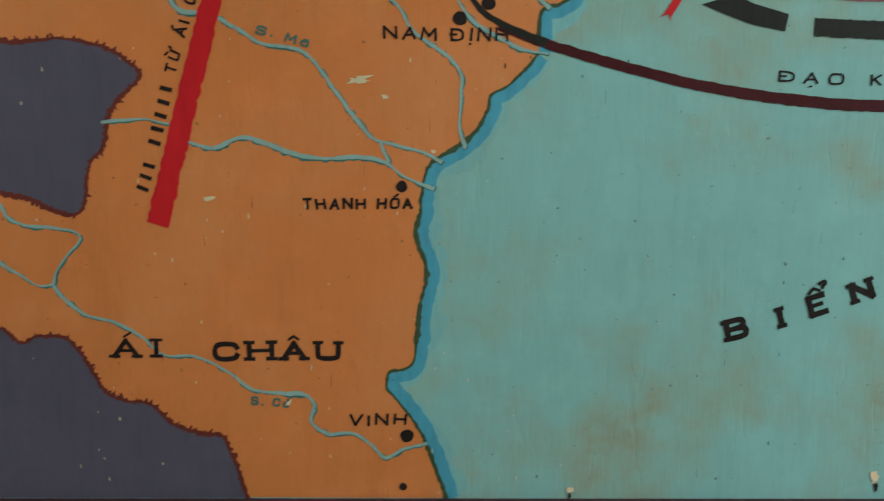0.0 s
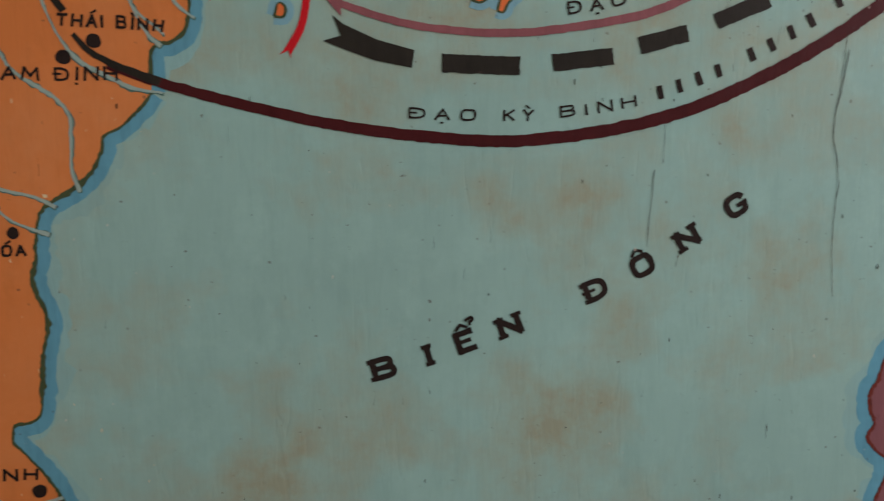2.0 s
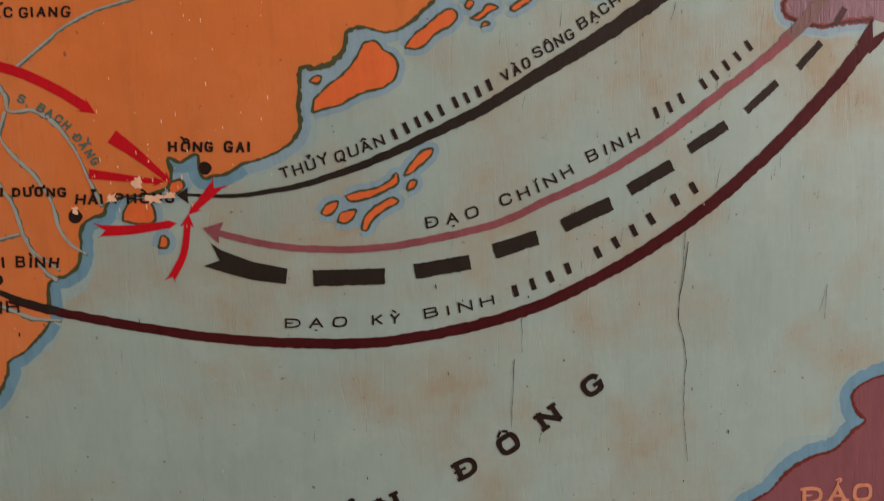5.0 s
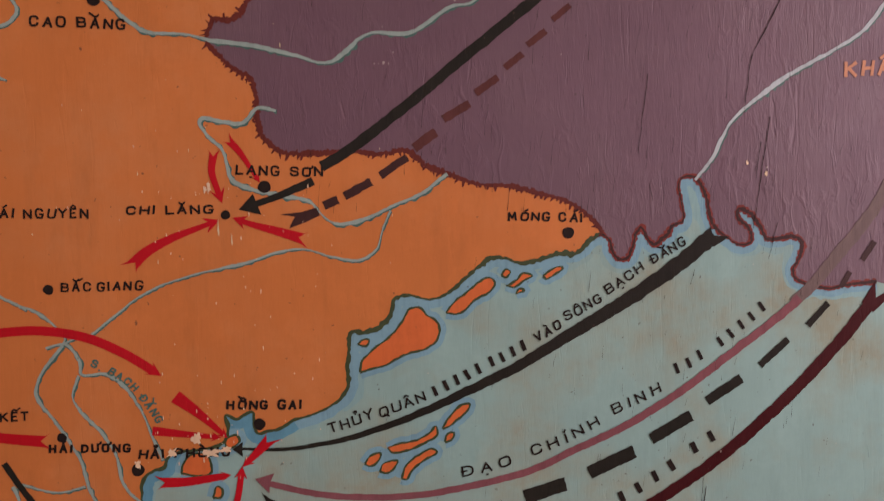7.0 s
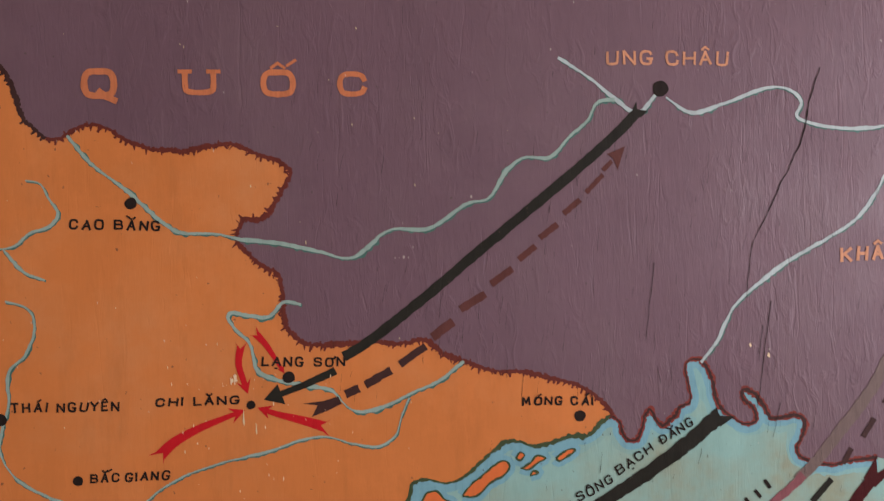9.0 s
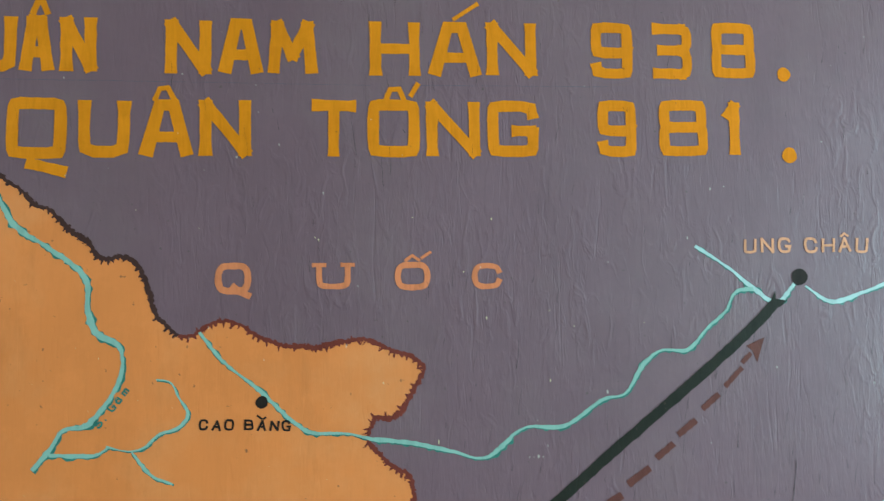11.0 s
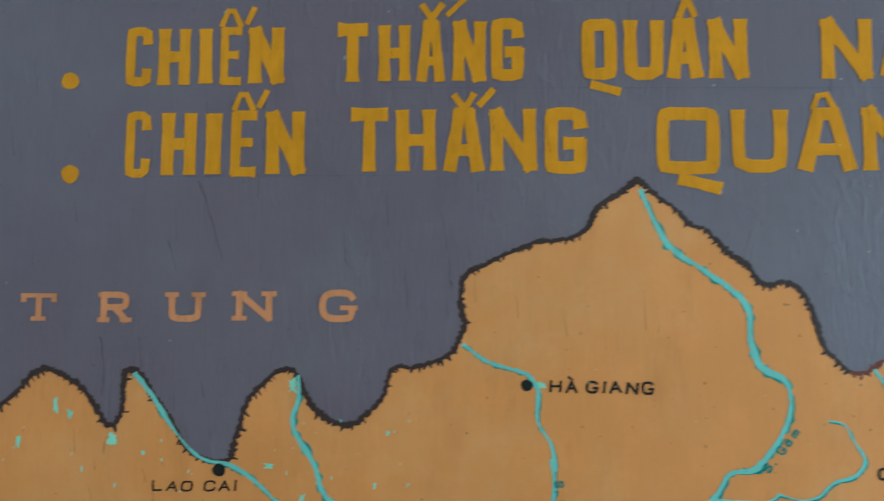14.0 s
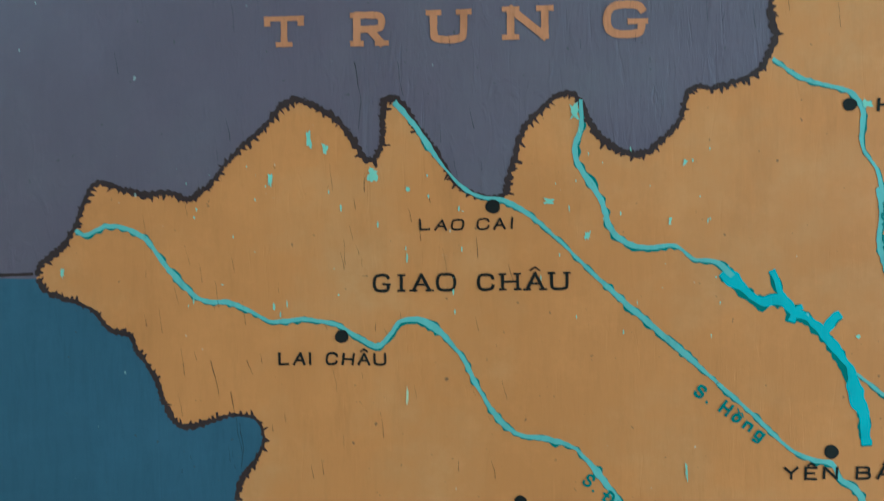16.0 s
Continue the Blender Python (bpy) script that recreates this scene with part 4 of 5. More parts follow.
band([(132.1, 1011.1), (141.3, 999.9), (152.2, 992.2), (176.7, 980.7), (197.9, 972.8)], 4.0, 7.6, COAL)
band([(99.1, 1073.9), (116.5, 1043.5), (126.3, 1028.9)], 5.9, 5.9, COAL)
band([(735.9, 1602.0), (713.4, 1579.9), (680.7, 1552.0), (616.5, 1501.3), (553.6, 1452.7), (491.9, 1403.9), (431.5, 1360.7), (411.4, 1349.8)], 11.2, 10.4, COAL)
band([(402.8, 1336.1), (384.1, 1328.3), (363.8, 1320.5), (344.8, 1314.5)], 8.6, 5.8, COAL)
band([(-136.4, 819.6), (-111.0, 909.2), (-83.7, 1006.0), (-71.4, 1051.1)], 19.0, 16.1, RED)

# dashes: straight brush marks
dash([(431.2, 987.3), (499.3, 984.5)], 15.6, COAL)
dash([(528.2, 986.9), (582.5, 992.7)], 14.6, COAL)
dash([(606.4, 1001.4), (650.9, 1012.7)], 15, COAL)
dash([(676.3, 1022.5), (725.9, 1041.9)], 14.4, COAL)
dash([(744.6, 1053.5), (789.5, 1076.4)], 12.6, COAL)
dash([(807.3, 1090.5), (846.5, 1112.8)], 10.8, COAL)
dash([(867.5, 1125.7), (899.8, 1152.1)], 7.6, COAL)
dash([(922.5, 1165.7), (946.6, 1189.6)], 7.2, COAL)
dash([(960.9, 1205.4), (971.9, 1222.0)], 6.2, UMBER)
dash([(986.1, 1234.0), (1000.8, 1254.4)], 6.6, UMBER)
dash([(1013.9, 1269.8), (1032.9, 1292.1)], 7.2, UMBER)
dash([(1042.0, 1310.1), (1058.6, 1335.1)], 9.7, UMBER)
dash([(412.3, 1311.0), (426.5, 1316.8)], 8.6, UMBER)
dash([(433.0, 1320.0), (459.9, 1334.0)], 8.4, UMBER)
dash([(468.9, 1339.5), (496.2, 1356.7)], 8.0, UMBER)
dash([(503.7, 1365.9), (526.4, 1381.7)], 9.6, BRICK_RED)
dash([(534.1, 1394.0), (561.2, 1409.2)], 8.4, BRICK_RED)
dash([(567.6, 1419.2), (590.8, 1434.8)], 7.8, BRICK_RED)
dash([(598.5, 1444.2), (616.9, 1458.2)], 7.2, BRICK_RED)
dash([(622.1, 1466.6), (641.9, 1481.3)], 6.8, BRICK_RED)
dash([(649.1, 1492.1), (667.8, 1507.0)], 6.4, BRICK_RED)
dash([(674.4, 1514.2), (694.0, 1533.5)], 5.4, BRICK_RED)
dash([(694.1, 1537.8), (704.6, 1548.1)], 4.6, BRICK_RED)

# solid shapes: arrowheads and forked tails
shape([(339.5, 1026.8), (347.9, 1019.8), (376.0, 1006.9), (407.8, 998.1), (405.2, 983.4), (374.7, 989.5), (351.5, 997.7), (331.1, 1005.7), (346.1, 1010.1)], COAL)
shape([(312.8, 1072.9), (323.3, 1079.9), (322.4, 1074.5), (326.0, 1072.6), (322.2, 1070.7), (322.8, 1064.6)], COAL)
shape([(797.6, 1260.0), (814.6, 1276.6), (816.3, 1267.1), (835.4, 1265.4), (817.8, 1255.1)], COAL)
shape([(333.3, 1041.3), (352.5, 1045.9), (347.5, 1036.0), (346.8, 1025.8)], ROSE)
shape([(985.2, 1187.8), (1001.3, 1211.2), (1002.1, 1192.5), (1025.5, 1203.9), (1008.8, 1184.9), (998.7, 1176.6)], MAROON)
shape([(329.9, 1310.0), (344.0, 1325.0), (347.1, 1316.1), (351.2, 1304.3)], COAL)
shape([(729.6, 1604.5), (734.3, 1612.5), (734.7, 1603.8), (746.8, 1602.0), (738.2, 1594.6)], COAL)
shape([(368.9, 1303.9), (383.7, 1301.4), (377.6, 1290.0), (395.6, 1296.1), (408.0, 1301.8), (404.8, 1309.6), (390.2, 1305.7)], UMBER)
shape([(719.8, 1563.9), (699.2, 1555.5), (706.0, 1550.5), (710.6, 1538.2)], BRICK_RED)

# red counter-attack arrows: course, tail and neck width, head length
arrow([(260.8, 1129.1), (279.4, 1113.5), (308.8, 1084.6)], 13.4, 4.6, 10.3, False)
arrow([(237.6, 1096.5), (273.4, 1090.3), (302.6, 1085.4)], 9.0, 4.5, 10.0, False)
arrow([(241.0, 1044.5), (269.5, 1043.6), (310.7, 1047.3)], 10.3, 6.7, 11.4)
arrow([(300.4, 994.6), (314.1, 1018.5), (321.7, 1055.4)], 6.9, 5.8, 12.7)
arrow([(351.0, 1082.0), (336.8, 1068.1), (321.7, 1054.3)], 11.7, 5.8, 11.7)
arrow([(75.5, 1196.3), (105.6, 1200.2), (140.8, 1200.1), (181.0, 1191.3), (216.0, 1173.5), (248.6, 1150.2)], 8.9, 8.9, 14.8)
arrow([(139.6, 1092.5), (119.5, 1095.3), (69.8, 1103.7)], 11.2, 9.1, 10.2)
arrow([(308.8, 1366.6), (305.9, 1347.6), (310.4, 1330.1), (314.4, 1316.6)], 7.6, 5.4, 15)
arrow([(322.2, 1378.7), (333.0, 1366.1), (351.2, 1335.7)], 7.6, 3.4, 9)
arrow([(225.5, 1257.9), (240.1, 1271.3), (263.7, 1283.7), (289.5, 1293.1), (311.6, 1300.6)], 11.5, 4.6, 16)
arrow([(392.1, 1278.7), (365.5, 1287.8), (342.4, 1294.9), (323.4, 1302.3)], 11.0, 5.0, 14)

# town dots: place and radius
town_dot(761.8, 1626.3, 9.0)
town_dot(205.2, 1512.3, 5.9)
town_dot(317.0, 1305.3, 4.5)
town_dot(355.4, 1331.5, 6.2)
town_dot(660.0, 1275.4, 6.2)
town_dot(148.9, 1239.4, 4.8)
town_dot(78.7, 1303.3, 5.7)
town_dot(-150.3, 1564.6, 5.1)
town_dot(-416.7, 1490.2, 5.7)
town_dot(-537.0, 1387.7, 5.5)
town_dot(-161.6, 1303.1, 5.3)
town_dot(-395.5, 1258.9, 4.8)
town_dot(340.2, 1096.4, 5.8)
town_dot(221.9, 1058.8, 6.1)
town_dot(153.1, 1095.4, 4.5)
town_dot(147.6, 1005.7, 6.0)
town_dot(123.4, 993.0, 6.0)
town_dot(72.8, 851.5, 4.9)
town_dot(75.3, 627.4, 6.1)
town_dot(71.3, 579.6, 3.6)
title_dot(-563.0, 1834.9, 8.1)
title_dot(-559.3, 1749.2, 8.1)
title_dot(755.5, 1844.3, 7.5)
title_dot(757.7, 1756.4, 8.3)

# lettering: words, baseline, cap height, brush width, paint, style, spacing
title_letter("C", -512.6, 1829.8, 23.7, 55.2)
title_letter("H", -482.6, 1829.2, 29.3, 55.5)
title_letter("I", -445.1, 1830.2, 12.4, 54.5)
title_letter("E", -426.1, 1830.7, 20.6, 53.9)
title_letter("N", -399.9, 1830.5, 31.8, 55.0)
title_letter("T", -321.2, 1831.4, 30.6, 55.8)
title_letter("H", -282.0, 1832.3, 28.4, 54.7)
title_letter("A", -247.9, 1832.0, 24.9, 58.5)
title_letter("N", -215.7, 1832.6, 28.6, 58.2)
title_letter("G", -181.4, 1833.8, 29.4, 57.8)
title_letter("Q", -99.9, 1834.4, 31.2, 55.9)
title_letter("U", -62.8, 1834.5, 35.1, 56.5)
title_letter("A", -24.5, 1834.0, 31.6, 56.8)
title_letter("N", 13.0, 1834.0, 33.9, 57.4)
title_letter("N", 111.3, 1833.5, 44.2, 57.9)
title_letter("A", 163.7, 1834.8, 41.7, 57.5)
title_letter("M", 211.0, 1835.3, 48.6, 57.2)
title_letter("H", 312.5, 1834.4, 51.0, 59.8)
title_letter("A", 373.1, 1835.6, 52.6, 58.3)
title_letter("N", 432.5, 1836.8, 51.9, 59.2)
title_letter("9", 542.8, 1836.8, 45.0, 60.6)
title_letter("3", 607.7, 1837.7, 45.6, 59.7)
title_letter("8", 674.8, 1839.2, 49.3, 60.8)
title_letter("C", -509.8, 1746.1, 22.5, 60.8)
title_letter("H", -477.1, 1746.7, 31.6, 60.2)
title_letter("I", -437.4, 1747.2, 14.8, 59.6)
title_letter("E", -414.5, 1747.2, 24.4, 60.1)
title_letter("N", -382.0, 1747.8, 34.4, 60.0)
title_letter("T", -308.2, 1749.8, 36.7, 59.4)
title_letter("H", -265.2, 1750.5, 35.3, 58.8)
title_letter("A", -223.2, 1750.2, 35.5, 59.0)
title_letter("N", -181.5, 1750.6, 40.5, 59.2)
title_letter("G", -133.8, 1749.8, 37.1, 60.0)
title_letter("Q", -35.8, 1749.9, 55.5, 59.9)
title_letter("U", 30.4, 1751.2, 48.5, 58.0)
title_letter("A", 89.1, 1751.0, 49.0, 58.1)
title_letter("N", 145.1, 1751.3, 49.4, 59.5)
title_letter("T", 251.3, 1751.4, 47.8, 59.4)
title_letter("O", 309.1, 1752.8, 52.7, 59.1)
title_letter("N", 369.0, 1752.0, 54.8, 59.8)
title_letter("G", 431.7, 1753.4, 53.0, 58.4)
title_letter("9", 547.4, 1754.0, 41.6, 59.8)
title_letter("8", 614.1, 1754.2, 53.7, 60.4)
title_letter("1", 683.0, 1755.0, 26.2, 60.0)
title_mark([(-242.8, 1903.3), (-235.0, 1891.7), (-225.5, 1903.9)], 5.8)
title_mark([(-220.0, 1895.1), (-206.2, 1908.5)], 4.8)
title_mark([(-90.3, 1830.0), (-68.5, 1824.0)], 7.4)
title_mark([(-12.7, 1893.4), (-6.3, 1910.3), (0.3, 1893.5)], 5.8)
title_mark([(399.0, 1896.8), (423.2, 1913.1)], 4.2)
title_mark([(-213.7, 1820.1), (-205.0, 1808.2), (-197.1, 1821.2)], 5.8)
title_mark([(-191.1, 1812.5), (-180.1, 1825.0)], 5.8)
title_mark([(-13.1, 1745.1), (17.6, 1737.4)], 10.6)
title_mark([(102.4, 1808.6), (106.8, 1819.7), (114.4, 1820.8), (120.8, 1808.6)], 4.8)
title_mark([(327.8, 1810.2), (332.7, 1822.0), (341.7, 1822.5), (346.8, 1810.2)], 5.3)
title_mark([(353.8, 1816.4), (360.4, 1827.6)], 5.3)
title_mark([(-411.6, 1808.9), (-406.8, 1821.8), (-401.2, 1821.8), (-395.2, 1808.8)], 4.8)
title_mark([(-389.2, 1811.4), (-382.8, 1824.3)], 5.3)
title_mark([(-425.1, 1886.2), (-419.8, 1899.4), (-414.6, 1899.4), (-408.0, 1886.1)], 4.8)
title_mark([(-401.9, 1888.7), (-396.0, 1901.4)], 5.3)
slab_letter("T", -582.0, 1630.1, 32.6, 26.0, CORAL)
slab_letter("R", -513.5, 1630.2, 34.8, 28.0, CORAL)
slab_letter("U", -450.9, 1631.1, 39.5, 26.8, CORAL)
slab_letter("N", -389.6, 1632.0, 43.3, 27.4, CORAL)
slab_letter("G", -315.6, 1632.5, 33.2, 27.6, CORAL)
slab_letter("Q", 177.7, 1632.2, 33.6, 30.5, CORAL)
slab_letter("U", 274.5, 1633.8, 45.6, 27.0, CORAL)
slab_letter("Ố", 352.8, 1632.4, 34.4, 27.9, CORAL)
slab_letter("C", 427.9, 1631.6, 30.5, 26.5, CORAL)
spaced_letters("BIỂNĐÔNG", [(374.0, 721.7), (414.5, 731.4), (448.2, 742.6), (488.8, 755.2), (568.7, 785.4), (612.5, 806.0), (654.8, 829.9), (700.9, 858.9)], 21.4, 22.5, 5.4, BLACK)
lettering("ÁI", [(-180.7, 703.4), (-137.2, 702.7)], 18.3, 3.9, BLACK, "serif")
lettering("CHÂU", [(-94.5, 699.0), (18.0, 697.7)], 18.6, 4.4, BLACK, "serif")
lettering("GIAO", [(-511.8, 1422.9), (-446.4, 1423.6)], 14.9, 2.4, BLACK, "serif")
lettering("CHÂU", [(-429.2, 1424.0), (-357.9, 1424.7)], 14.6, 2.4, BLACK, "serif")
lettering("ĐẢO", [(927.5, 708.0), (1007.7, 704.5)], 19.5, 4.1, TAN, "serif")
lettering("LAO CAI", [(-474.3, 1471.5), (-400.9, 1472.5)], 9.4, 1.6, BLACK, "plain")
lettering("LAI CHÂU", [(-588.7, 1364.1), (-501.3, 1364.2)], 10.7, 1.9, BLACK, "plain")
lettering("YÊN BÁI", [(-196.5, 1280.7), (-110.5, 1282.8)], 10.4, 1.9, BLACK, "plain")
lettering("HÀ|GIANG", [(-131.1, 1558.8), (-40.9, 1557.7)], 11.0, 2.1, BLACK, "plain")
lettering("CAO BẰNG", [(145.8, 1487.2), (233.3, 1483.9)], 10.6, 2.1, BLACK, "plain")
lettering("THÁI NGUYÊN", [(88.2, 1309.4), (189.4, 1306.0)], 9.9, 1.9, BLACK, "plain")
lettering("CHI LĂNG", [(223.5, 1308.1), (305.3, 1306.5)], 9.2, 2.0, BLACK, "plain")
lettering("LẠNG SƠN", [(328.1, 1343.7), (412.8, 1339.7)], 10.1, 2.0, BLACK, "plain")
lettering("MÓNG CÁI", [(597.0, 1289.7), (675.3, 1285.5)], 9.8, 2.2, BLACK, "plain")
lettering("BẮC|GIANG", [(160.0, 1236.4), (235.2, 1234.8)], 9.6, 1.9, BLACK, "plain")
lettering("HỒNG GAI", [(308.6, 1112.9), (381.8, 1108.7)], 10.1, 2.4, BLACK, "plain")
lettering("HẢI DƯƠNG", [(140.0, 1080.6), (216.0, 1076.8)], 9.2, 2.3, BLACK, "plain")
lettering("HẢI PHÒNG", [(222.4, 1068.8), (310.6, 1065.8)], 9.9, 2.3, BLACK, "plain")
lettering("KẾT", [(97.9, 1114.3), (124.1, 1113.9)], 9.5, 1.8, BLACK, "plain")
lettering("THÁI BÌNH", [(119.4, 1017.6), (202.6, 1013.0)], 10.5, 2.2, BLACK, "plain")
lettering("NAM ĐỊNH", [(58.6, 975.2), (164.9, 973.9)], 11.5, 2.0, BLACK, "plain")
lettering("THANH HÓA", [(-12.4, 832.0), (81.9, 831.9)], 10.1, 2.2, BLACK, "plain")
lettering("VINH", [(22.8, 637.5), (75.4, 637.4)], 11.1, 2.3, BLACK, "plain")
lettering("UNG CHÂU", [(701.4, 1652.2), (840.8, 1651.2)], 16.4, 2.8, TAN, "plain")
lettering("KHÂM", [(966.2, 1431.0), (1040.7, 1431.6)], 17.6, 3.7, TAN, "plain")
lettering("HẢI", [(873.5, 656.9), (943.8, 656.2)], 34.5, 7.5, TAN, "heavy")
lettering("NAM", [(967.6, 656.1), (1061.3, 654.4)], 35.8, 7.8, TAN, "heavy")
lettering("S. Mã", [(-48.5, 979.9), (-3.4, 967.6)], 7.9, 1.7, BOTTLE, "plain")
lettering("S. Cả", [(-62.9, 659.0), (-28.3, 655.7)], 8.4, 1.8, BOTTLE, "plain")
lettering("S. Hồng", [(-264.6, 1345.3), (-212.4, 1309.3)], 11.0, 2.3, BOTTLE, "plain")
lettering("S. Gâm", [(55.0, 1491.2), (82.6, 1526.7)], 8.2, 1.8, BOTTLE, "plain")
lettering("S. Đà", [(-349.2, 1274.3), (-318.9, 1252.1)], 10.4, 2.0, BOTTLE, "plain")
lettering("S. Lô", [(-127.5, 1484.1), (-125.6, 1453.7)], 8.2, 1.6, BOTTLE, "plain")
lettering("S. BẠCH ĐẰNG", [(182.3, 1163.6), (203.7, 1151.3), (219.9, 1138.6), (230.0, 1124.1), (241.7, 1102.6)], 8.3, 1.8, BOTTLE, "plain")
lettering("THỦY", [(409.0, 1082.1), (432.1, 1087.4), (453.7, 1094.4)], 10.6, 1.8, BLACK, "plain", CAPTION)
lettering("QUÂN", [(460.3, 1094.6), (484.9, 1102.0), (507.9, 1110.2)], 10.6, 1.8, BLACK, "plain", CAPTION)
lettering("#####", [(514.2, 1112.6), (541.4, 1124.0), (568.3, 1136.5)], 10.6, 1.8, BLACK, "plain", CAPTION)
lettering("####", [(573.5, 1139.6), (594.8, 1148.0), (615.1, 1158.2)], 10.6, 1.8, BLACK, "plain", CAPTION)
lettering("VÀO", [(623.8, 1163.4), (651.7, 1176.2)], 10.4, 2.0, BLACK, "plain", CAPTION)
lettering("SÔNG", [(655.7, 1183.0), (675.6, 1192.1), (695.6, 1203.0)], 10.4, 1.8, BLACK, "plain", CAPTION)
lettering("BẠCH", [(700.9, 1208.8), (721.1, 1220.5), (741.5, 1234.0)], 10.4, 1.8, BLACK, "plain", CAPTION)
lettering("ĐẰNG", [(750.1, 1239.7), (769.2, 1248.5), (787.8, 1259.3)], 10.4, 1.8, BLACK, "plain", CAPTION)
lettering("ĐẠO", [(541.8, 1028.2), (568.6, 1030.9), (593.9, 1036.6)], 11.2, 1.9, BLACK, "plain", OPEN_CAPTION)
lettering("CHÍNH", [(616.0, 1044.3), (652.9, 1055.8), (690.2, 1073.0)], 11.4, 1.9, BLACK, "plain", OPEN_CAPTION)
lettering("BINH", [(704.6, 1082.5), (731.4, 1092.5), (757.8, 1103.7)], 11.4, 1.9, BLACK, "plain", OPEN_CAPTION)
lettering("###", [(771.8, 1121.4), (789.0, 1128.2), (806.4, 1137.5)], 10.8, 1.9, BLACK, "plain", OPEN_CAPTION)
lettering("#####", [(821.9, 1147.0), (849.8, 1166.4), (877.3, 1187.2)], 10.8, 1.9, BLACK, "plain", OPEN_CAPTION)
lettering("ĐẠO", [(401.3, 941.0), (430.9, 939.2), (460.2, 937.9)], 10.2, 1.8, BLACK, "plain", OPEN_CAPTION)
lettering("KỲ", [(484.2, 937.1), (511.2, 937.2)], 10.4, 1.8, BLACK, "plain", OPEN_CAPTION)
lettering("BINH", [(535.2, 939.8), (569.6, 943.4), (605.0, 949.3)], 10.4, 1.8, BLACK, "plain", OPEN_CAPTION)
lettering("####", [(621.5, 955.0), (653.9, 964.2), (687.3, 976.9)], 10.4, 1.8, BLACK, "plain", OPEN_CAPTION)
lettering("####", [(707.1, 986.6), (740.9, 1002.4), (774.5, 1023.0)], 10.6, 1.8, BLACK, "plain", OPEN_CAPTION)
lettering("##", [(788.6, 1033.2), (820.5, 1051.1)], 10.6, 1.8, BLACK, "plain", OPEN_CAPTION)
lettering("###", [(-143.2, 845.2), (-135.3, 872.4)], 9.9, 1.9, BLACK, "plain", CAPTION)
lettering("#####", [(-131.8, 884.2), (-124.5, 910.8), (-117.8, 937.1)], 9.9, 1.9, BLACK, "plain", CAPTION)
lettering("TỪ", [(-115.4, 945.5), (-109.5, 963.5)], 9.8, 1.9, BLACK, "plain", CAPTION)
lettering("ÁI", [(-105.7, 975.0), (-101.3, 988.7)], 9.7, 1.9, BLACK, "plain", CAPTION)
lettering("CHÂU", [(-97.1, 1001.4), (-92.0, 1017.7), (-87.0, 1033.9)], 9.7, 1.9, BLACK, "plain", CAPTION)

# cracks along the grain and spots where paint has come off
crack([(622.3, 892.2), (619.8, 865.9), (616.4, 823.3)], 1.6)
crack([(804.7, 998.1), (799.8, 966.8), (793.4, 924.5), (800.0, 886.6), (797.3, 826.1), (800.3, 769.5)], 2.0)
crack([(949.3, 1649.6), (936.5, 1614.6), (926.2, 1573.3), (908.7, 1538.6), (890.7, 1506.6), (876.3, 1479.1), (862.7, 1454.3), (856.9, 1422.9), (853.2, 1394.7)], 3.4)
crack([(889.9, 1280.7), (881.6, 1252.4), (879.0, 1241.1)], 1.8)
crack([(871.3, 1364.6), (865.2, 1324.4)], 2.0)
crack([(739.8, 648.5), (739.3, 632.5)], 1.5)
crack([(631.5, 933.2), (630.1, 898.1)], 1.3)
crack([(954.4, 945.3), (951.7, 906.8)], 1.5)
crack([(-525.3, 1605.2), (-520.9, 1574.1), (-523.3, 1551.9)], 1.4)
crack([(-621.7, 1317.1), (-618.6, 1298.8), (-619.7, 1280.4)], 1.2)
crack([(-442.0, 1743.8), (-429.0, 1706.9), (-418.6, 1672.8)], 1.2)
crack([(-468.0, 1689.8), (-460.0, 1663.0)], 1.2)
crack([(-491.6, 1604.4), (-487.3, 1577.9)], 1.1)
crack([(881.8, 1390.8), (872.8, 1337.7), (861.6, 1272.8)], 2.5)
crack([(748.8, 1323.4), (750.7, 1305.0)], 1.8)
crack([(748.3, 1437.2), (735.7, 1353.3)], 1.8)
crack([(-628.5, 1342.1), (-623.2, 1312.4), (-619.6, 1294.2)], 1.2)
crack([(-614.2, 1367.5), (-609.7, 1356.1)], 1.2)
crack([(-644.7, 1367.1), (-637.9, 1339.7)], 1.2)
crack([(285.5, 1944.6), (283.4, 1909.2)], 1.4)
crack([(341.2, 1934.1), (338.5, 1910.3)], 1.2)
crack([(289.6, 1946.9), (285.7, 1912.3)], 1.1)
crack([(795.9, 1232.7), (790.8, 1215.9)], 1.5)
crack([(803.3, 1018.5), (795.8, 947.9)], 1.2)
crack([(952.8, 940.3), (946.0, 916.4)], 1.3)
guide_line([(-507.2, 1746.9), (-352.0, 1747.9), (-258.8, 1748.3)])
guide_line([(-276.0, 1827.7), (93.8, 1827.0), (313.6, 1826.1)])
guide_line([(355.4, 1826.8), (560.3, 1828.0)])
chip(38.8, 942.2, 27.6, 10.5, PALE)
chip(-92.6, 842.1, 13.3, 5.7, PALE)
chip(59.1, 928.1, 6.7, 4.8, PALE)
chip(-29.7, 660.4, 8.0, 8.0, PALE)
chip(100.7, 881.4, 4.9, 4.9, PALE)
chip(278.6, 1086.5, 15.6, 20.8, PRIMER)
chip(253.3, 1073.0, 13.4, 13.4, PRIMER)
chip(292.2, 1071.0, 17.8, 11.5, PRIMER)
chip(308.1, 1073.8, 15.7, 8.4, PRIMER)
chip(222.3, 1064.7, 7.2, 9.2, PRIMER)
chip(299.0, 1330.6, 4.1, 10.2, PRIMER)
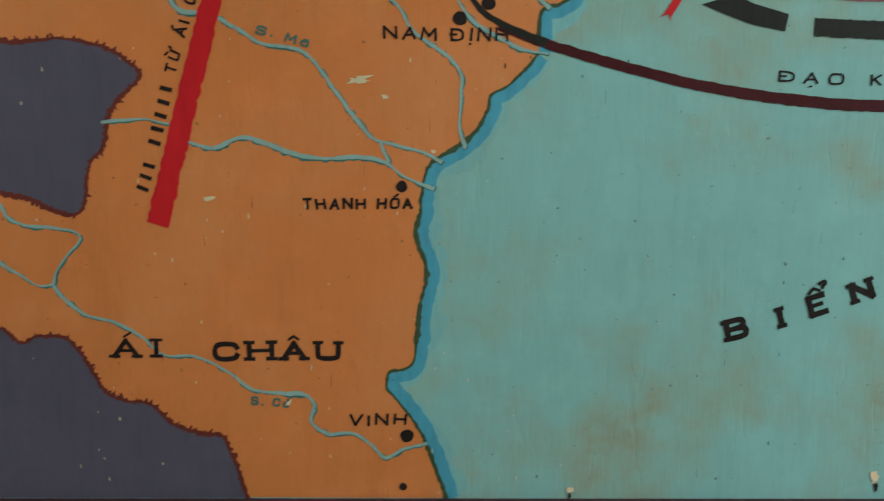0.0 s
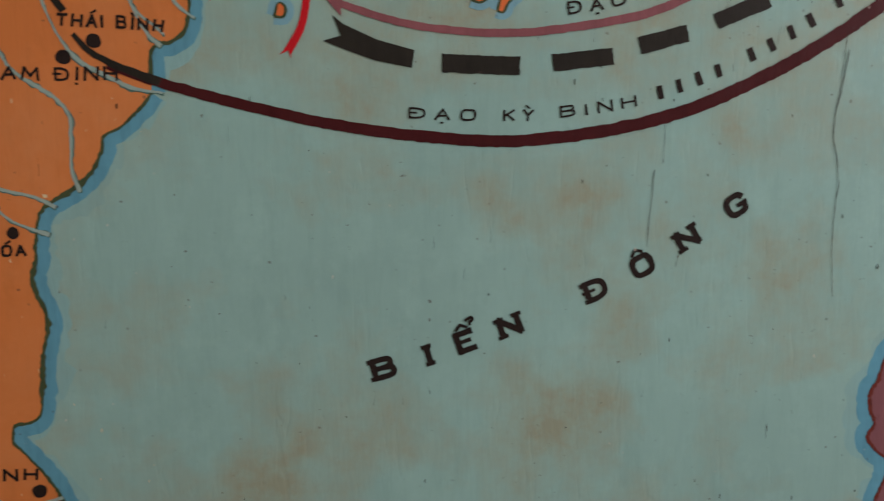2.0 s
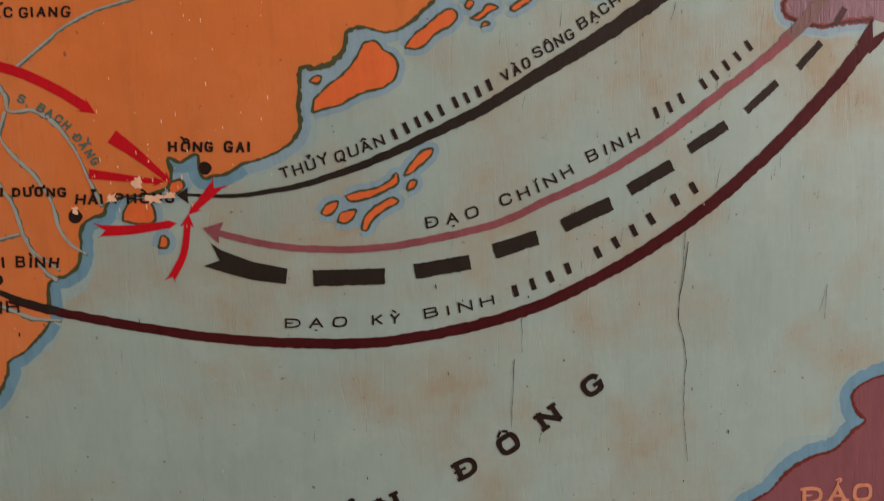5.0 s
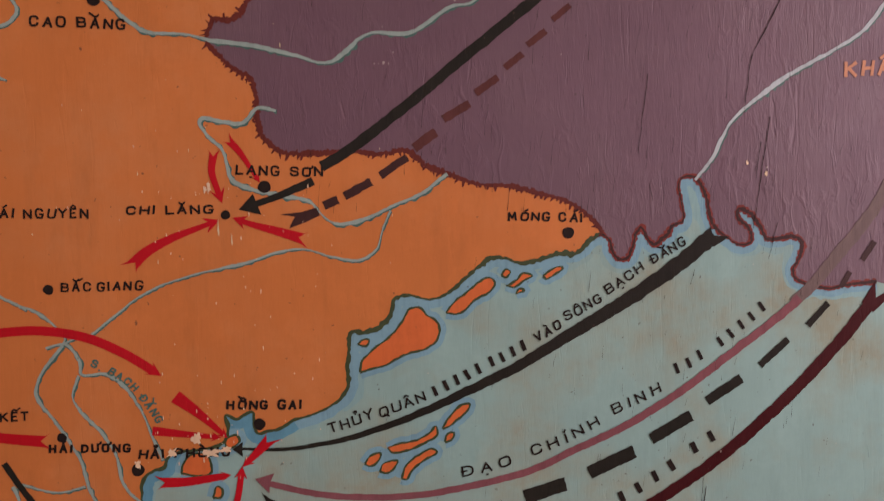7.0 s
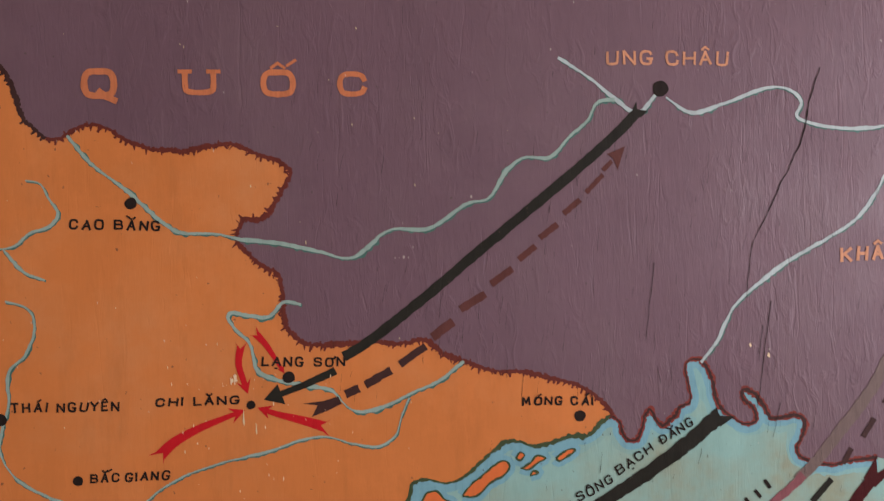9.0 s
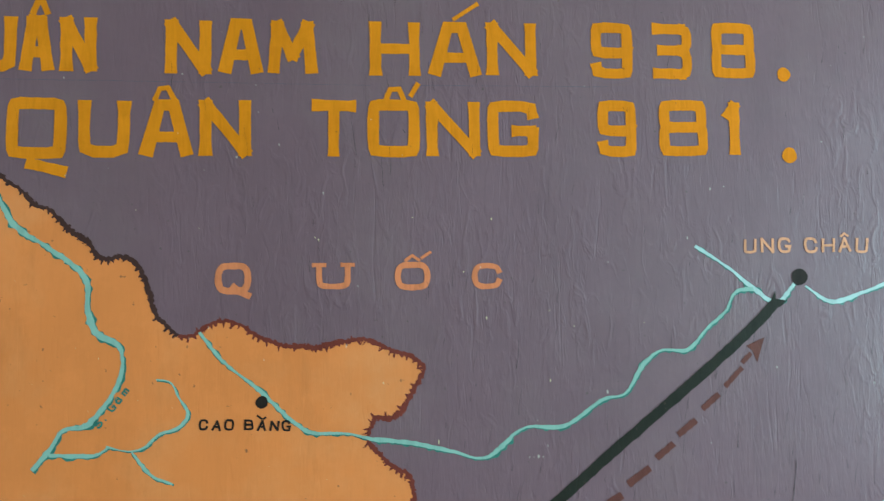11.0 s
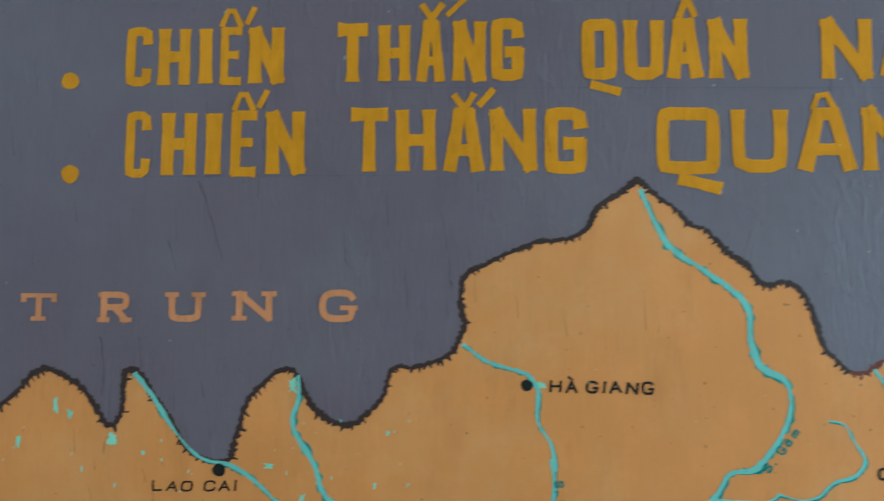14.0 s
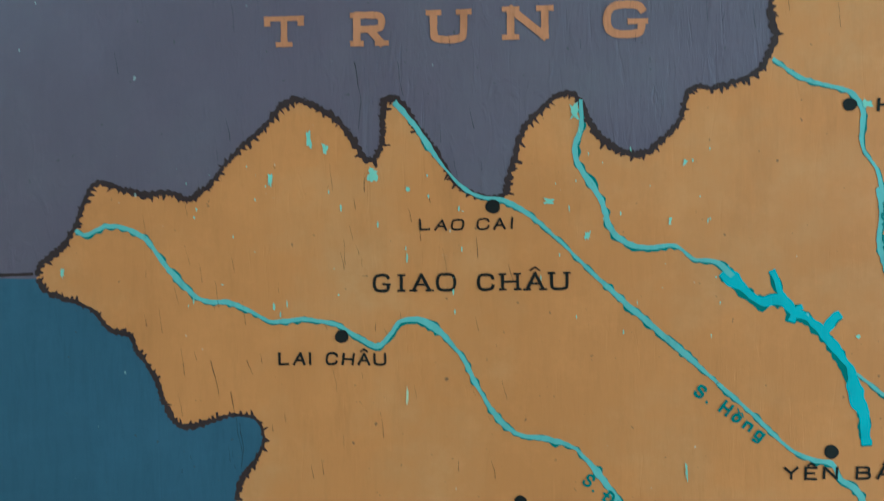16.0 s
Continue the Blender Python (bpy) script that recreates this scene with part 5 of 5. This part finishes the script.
chip(855.9, 1342.5, 3.6, 7.2, PRIMER)
chip(876.7, 1330.8, 4.2, 7.2, PRIMER)
chip(-511.3, 1517.1, 11.7, 15.3, AQUA)
chip(-562.9, 1543.6, 7.3, 22.9, AQUA)
chip(-549.7, 1536.7, 6.4, 11.8, AQUA)
chip(-594.4, 1512.5, 4.2, 13.8, AQUA)
chip(-373.1, 1493.8, 11.3, 6.9, AQUA)
chip(-344.1, 1467.5, 6.9, 9.5, AQUA)
chip(-270.3, 1523.2, 5.9, 6.7, AQUA)
chip(-281.1, 1478.5, 3.0, 8.4, AQUA)
chip(-769.6, 1437.8, 4.9, 11.7, AQUA)
chip(-143.1, 1390.5, 6.5, 4.1, AQUA)
chip(-483.1, 1504.4, 4.5, 6.3, AQUA)
chip(-353.6, 1562.3, 10.3, 18.9, AQUA)
chip(-268.6, 1286.4, 3.0, 21.2, AQUA)
chip(-484.3, 1341.1, 2.7, 20.7, PALE)
chip(-592.0, 1410.9, 3.2, 7.4, AQUA)
chip(302.1, 1332.4, 5.6, 14.5, PRIMER)
chip(-137.4, 1564.8, 9.2, 8.3, AQUA)
chip(157.3, 1931.0, 2.8, 10.0, PALE)
chip(512.8, 575.2, 12.0, 21.9, PRIMER)
chip(514.9, 568.5, 6.6, 18.6, CRACK)
chip(225.2, 572.5, 10.5, 7.3, PRIMER)
chip(224.3, 567.0, 4.2, 8.4, CRACK)
chip(411.4, 1940.5, 3.5, 9.4, PALE)
chip(1020.0, 565.6, 10.7, 8.0, PRIMER)
chip(1023.7, 560.1, 5.4, 6.7, CRACK)
chip(309.4, 1293.2, 2.8, 22.3, PALE)
chip(322.0, 1281.1, 2.2, 16.8, PALE)
screw_hole(344.7, 1937.0)


def grain_checks(x0, x1, z0, z1, count, longest, lean):
    """Fine drying checks that follow the grain, too many to count."""
    bm = bmesh.new()
    for _ in range(count):
        x, z = random.uniform(x0, x1), random.uniform(z0, z1)
        length = random.uniform(0.25, 1.0) ** 1.5 * longest
        drift = lean * length + random.uniform(-1.5, 1.5)
        path = [(x, z), (x + drift * 0.4, z + length * 0.5), (x + drift, min(z + length, TOP - 14))]
        ribbon(bm, path, random.uniform(0.16, 0.42), 0.1, 14 + random.random(), 0.5, 2.5, 1.6)
    ob = part("crazing", bm, CRACK, board, "fine dark drying checks along the grain")
    ob["kind"] = "stuff"


def flecks(x0, x1, z0, z1, count, size, material, label):
    """Scattered specks of lost paint, too small to count."""
    bm = bmesh.new()
    for _ in range(count):
        x, z, s = random.uniform(x0, x1), random.uniform(z0, z1), size * random.uniform(0.3, 1.0)
        tall = random.uniform(0.8, 4.5)
        rim = [(x + s * random.uniform(0.6, 1.2) * math.cos(a), z + s * tall * random.uniform(0.6, 1.2) * math.sin(a)) for a in (k * math.tau / 7 for k in range(7))]
        filled(bm, rim, 16 + random.random())
    part("flaking", bm, material, board, label)["kind"] = "stuff"


grain_checks(360, 1150, 1560, 1900, 70, 26, 0.12)
grain_checks(380, 1150, 1290, 1570, 190, 30, 0.14)
grain_checks(-800, 380, 1600, 1930, 90, 36, -0.1)
grain_checks(450, 1150, 1000, 1280, 80, 24, 0.15)
grain_checks(-700, -400, 1270, 1560, 70, 22, -0.15)
grain_checks(-250, 1000, 560, 1000, 40, 16, 0.05)
flecks(-680, -440, 1400, 1525, 34, 0.9, AQUA, "small aqua flecks of bared undercoat")
flecks(-380, -240, 1380, 1560, 26, 0.9, AQUA, "small aqua flecks of bared undercoat")
flecks(230, 420, 1050, 1340, 60, 0.7, PRIMER, "small pale flecks of bared primer")
flecks(-250, 180, 560, 1000, 60, 0.7, PALE, "small pale flecks of bared ground coat")
flecks(-100, 600, 1250, 1700, 50, 0.6, PALE, "small pale flecks of bared ground coat")
flecks(150, 1000, 560, 980, 60, 0.7, CRACK, "small dark specks of dirt")
flecks(225, 330, 1062, 1135, 26, 0.8, PRIMER, "small pale streaks of bared primer")
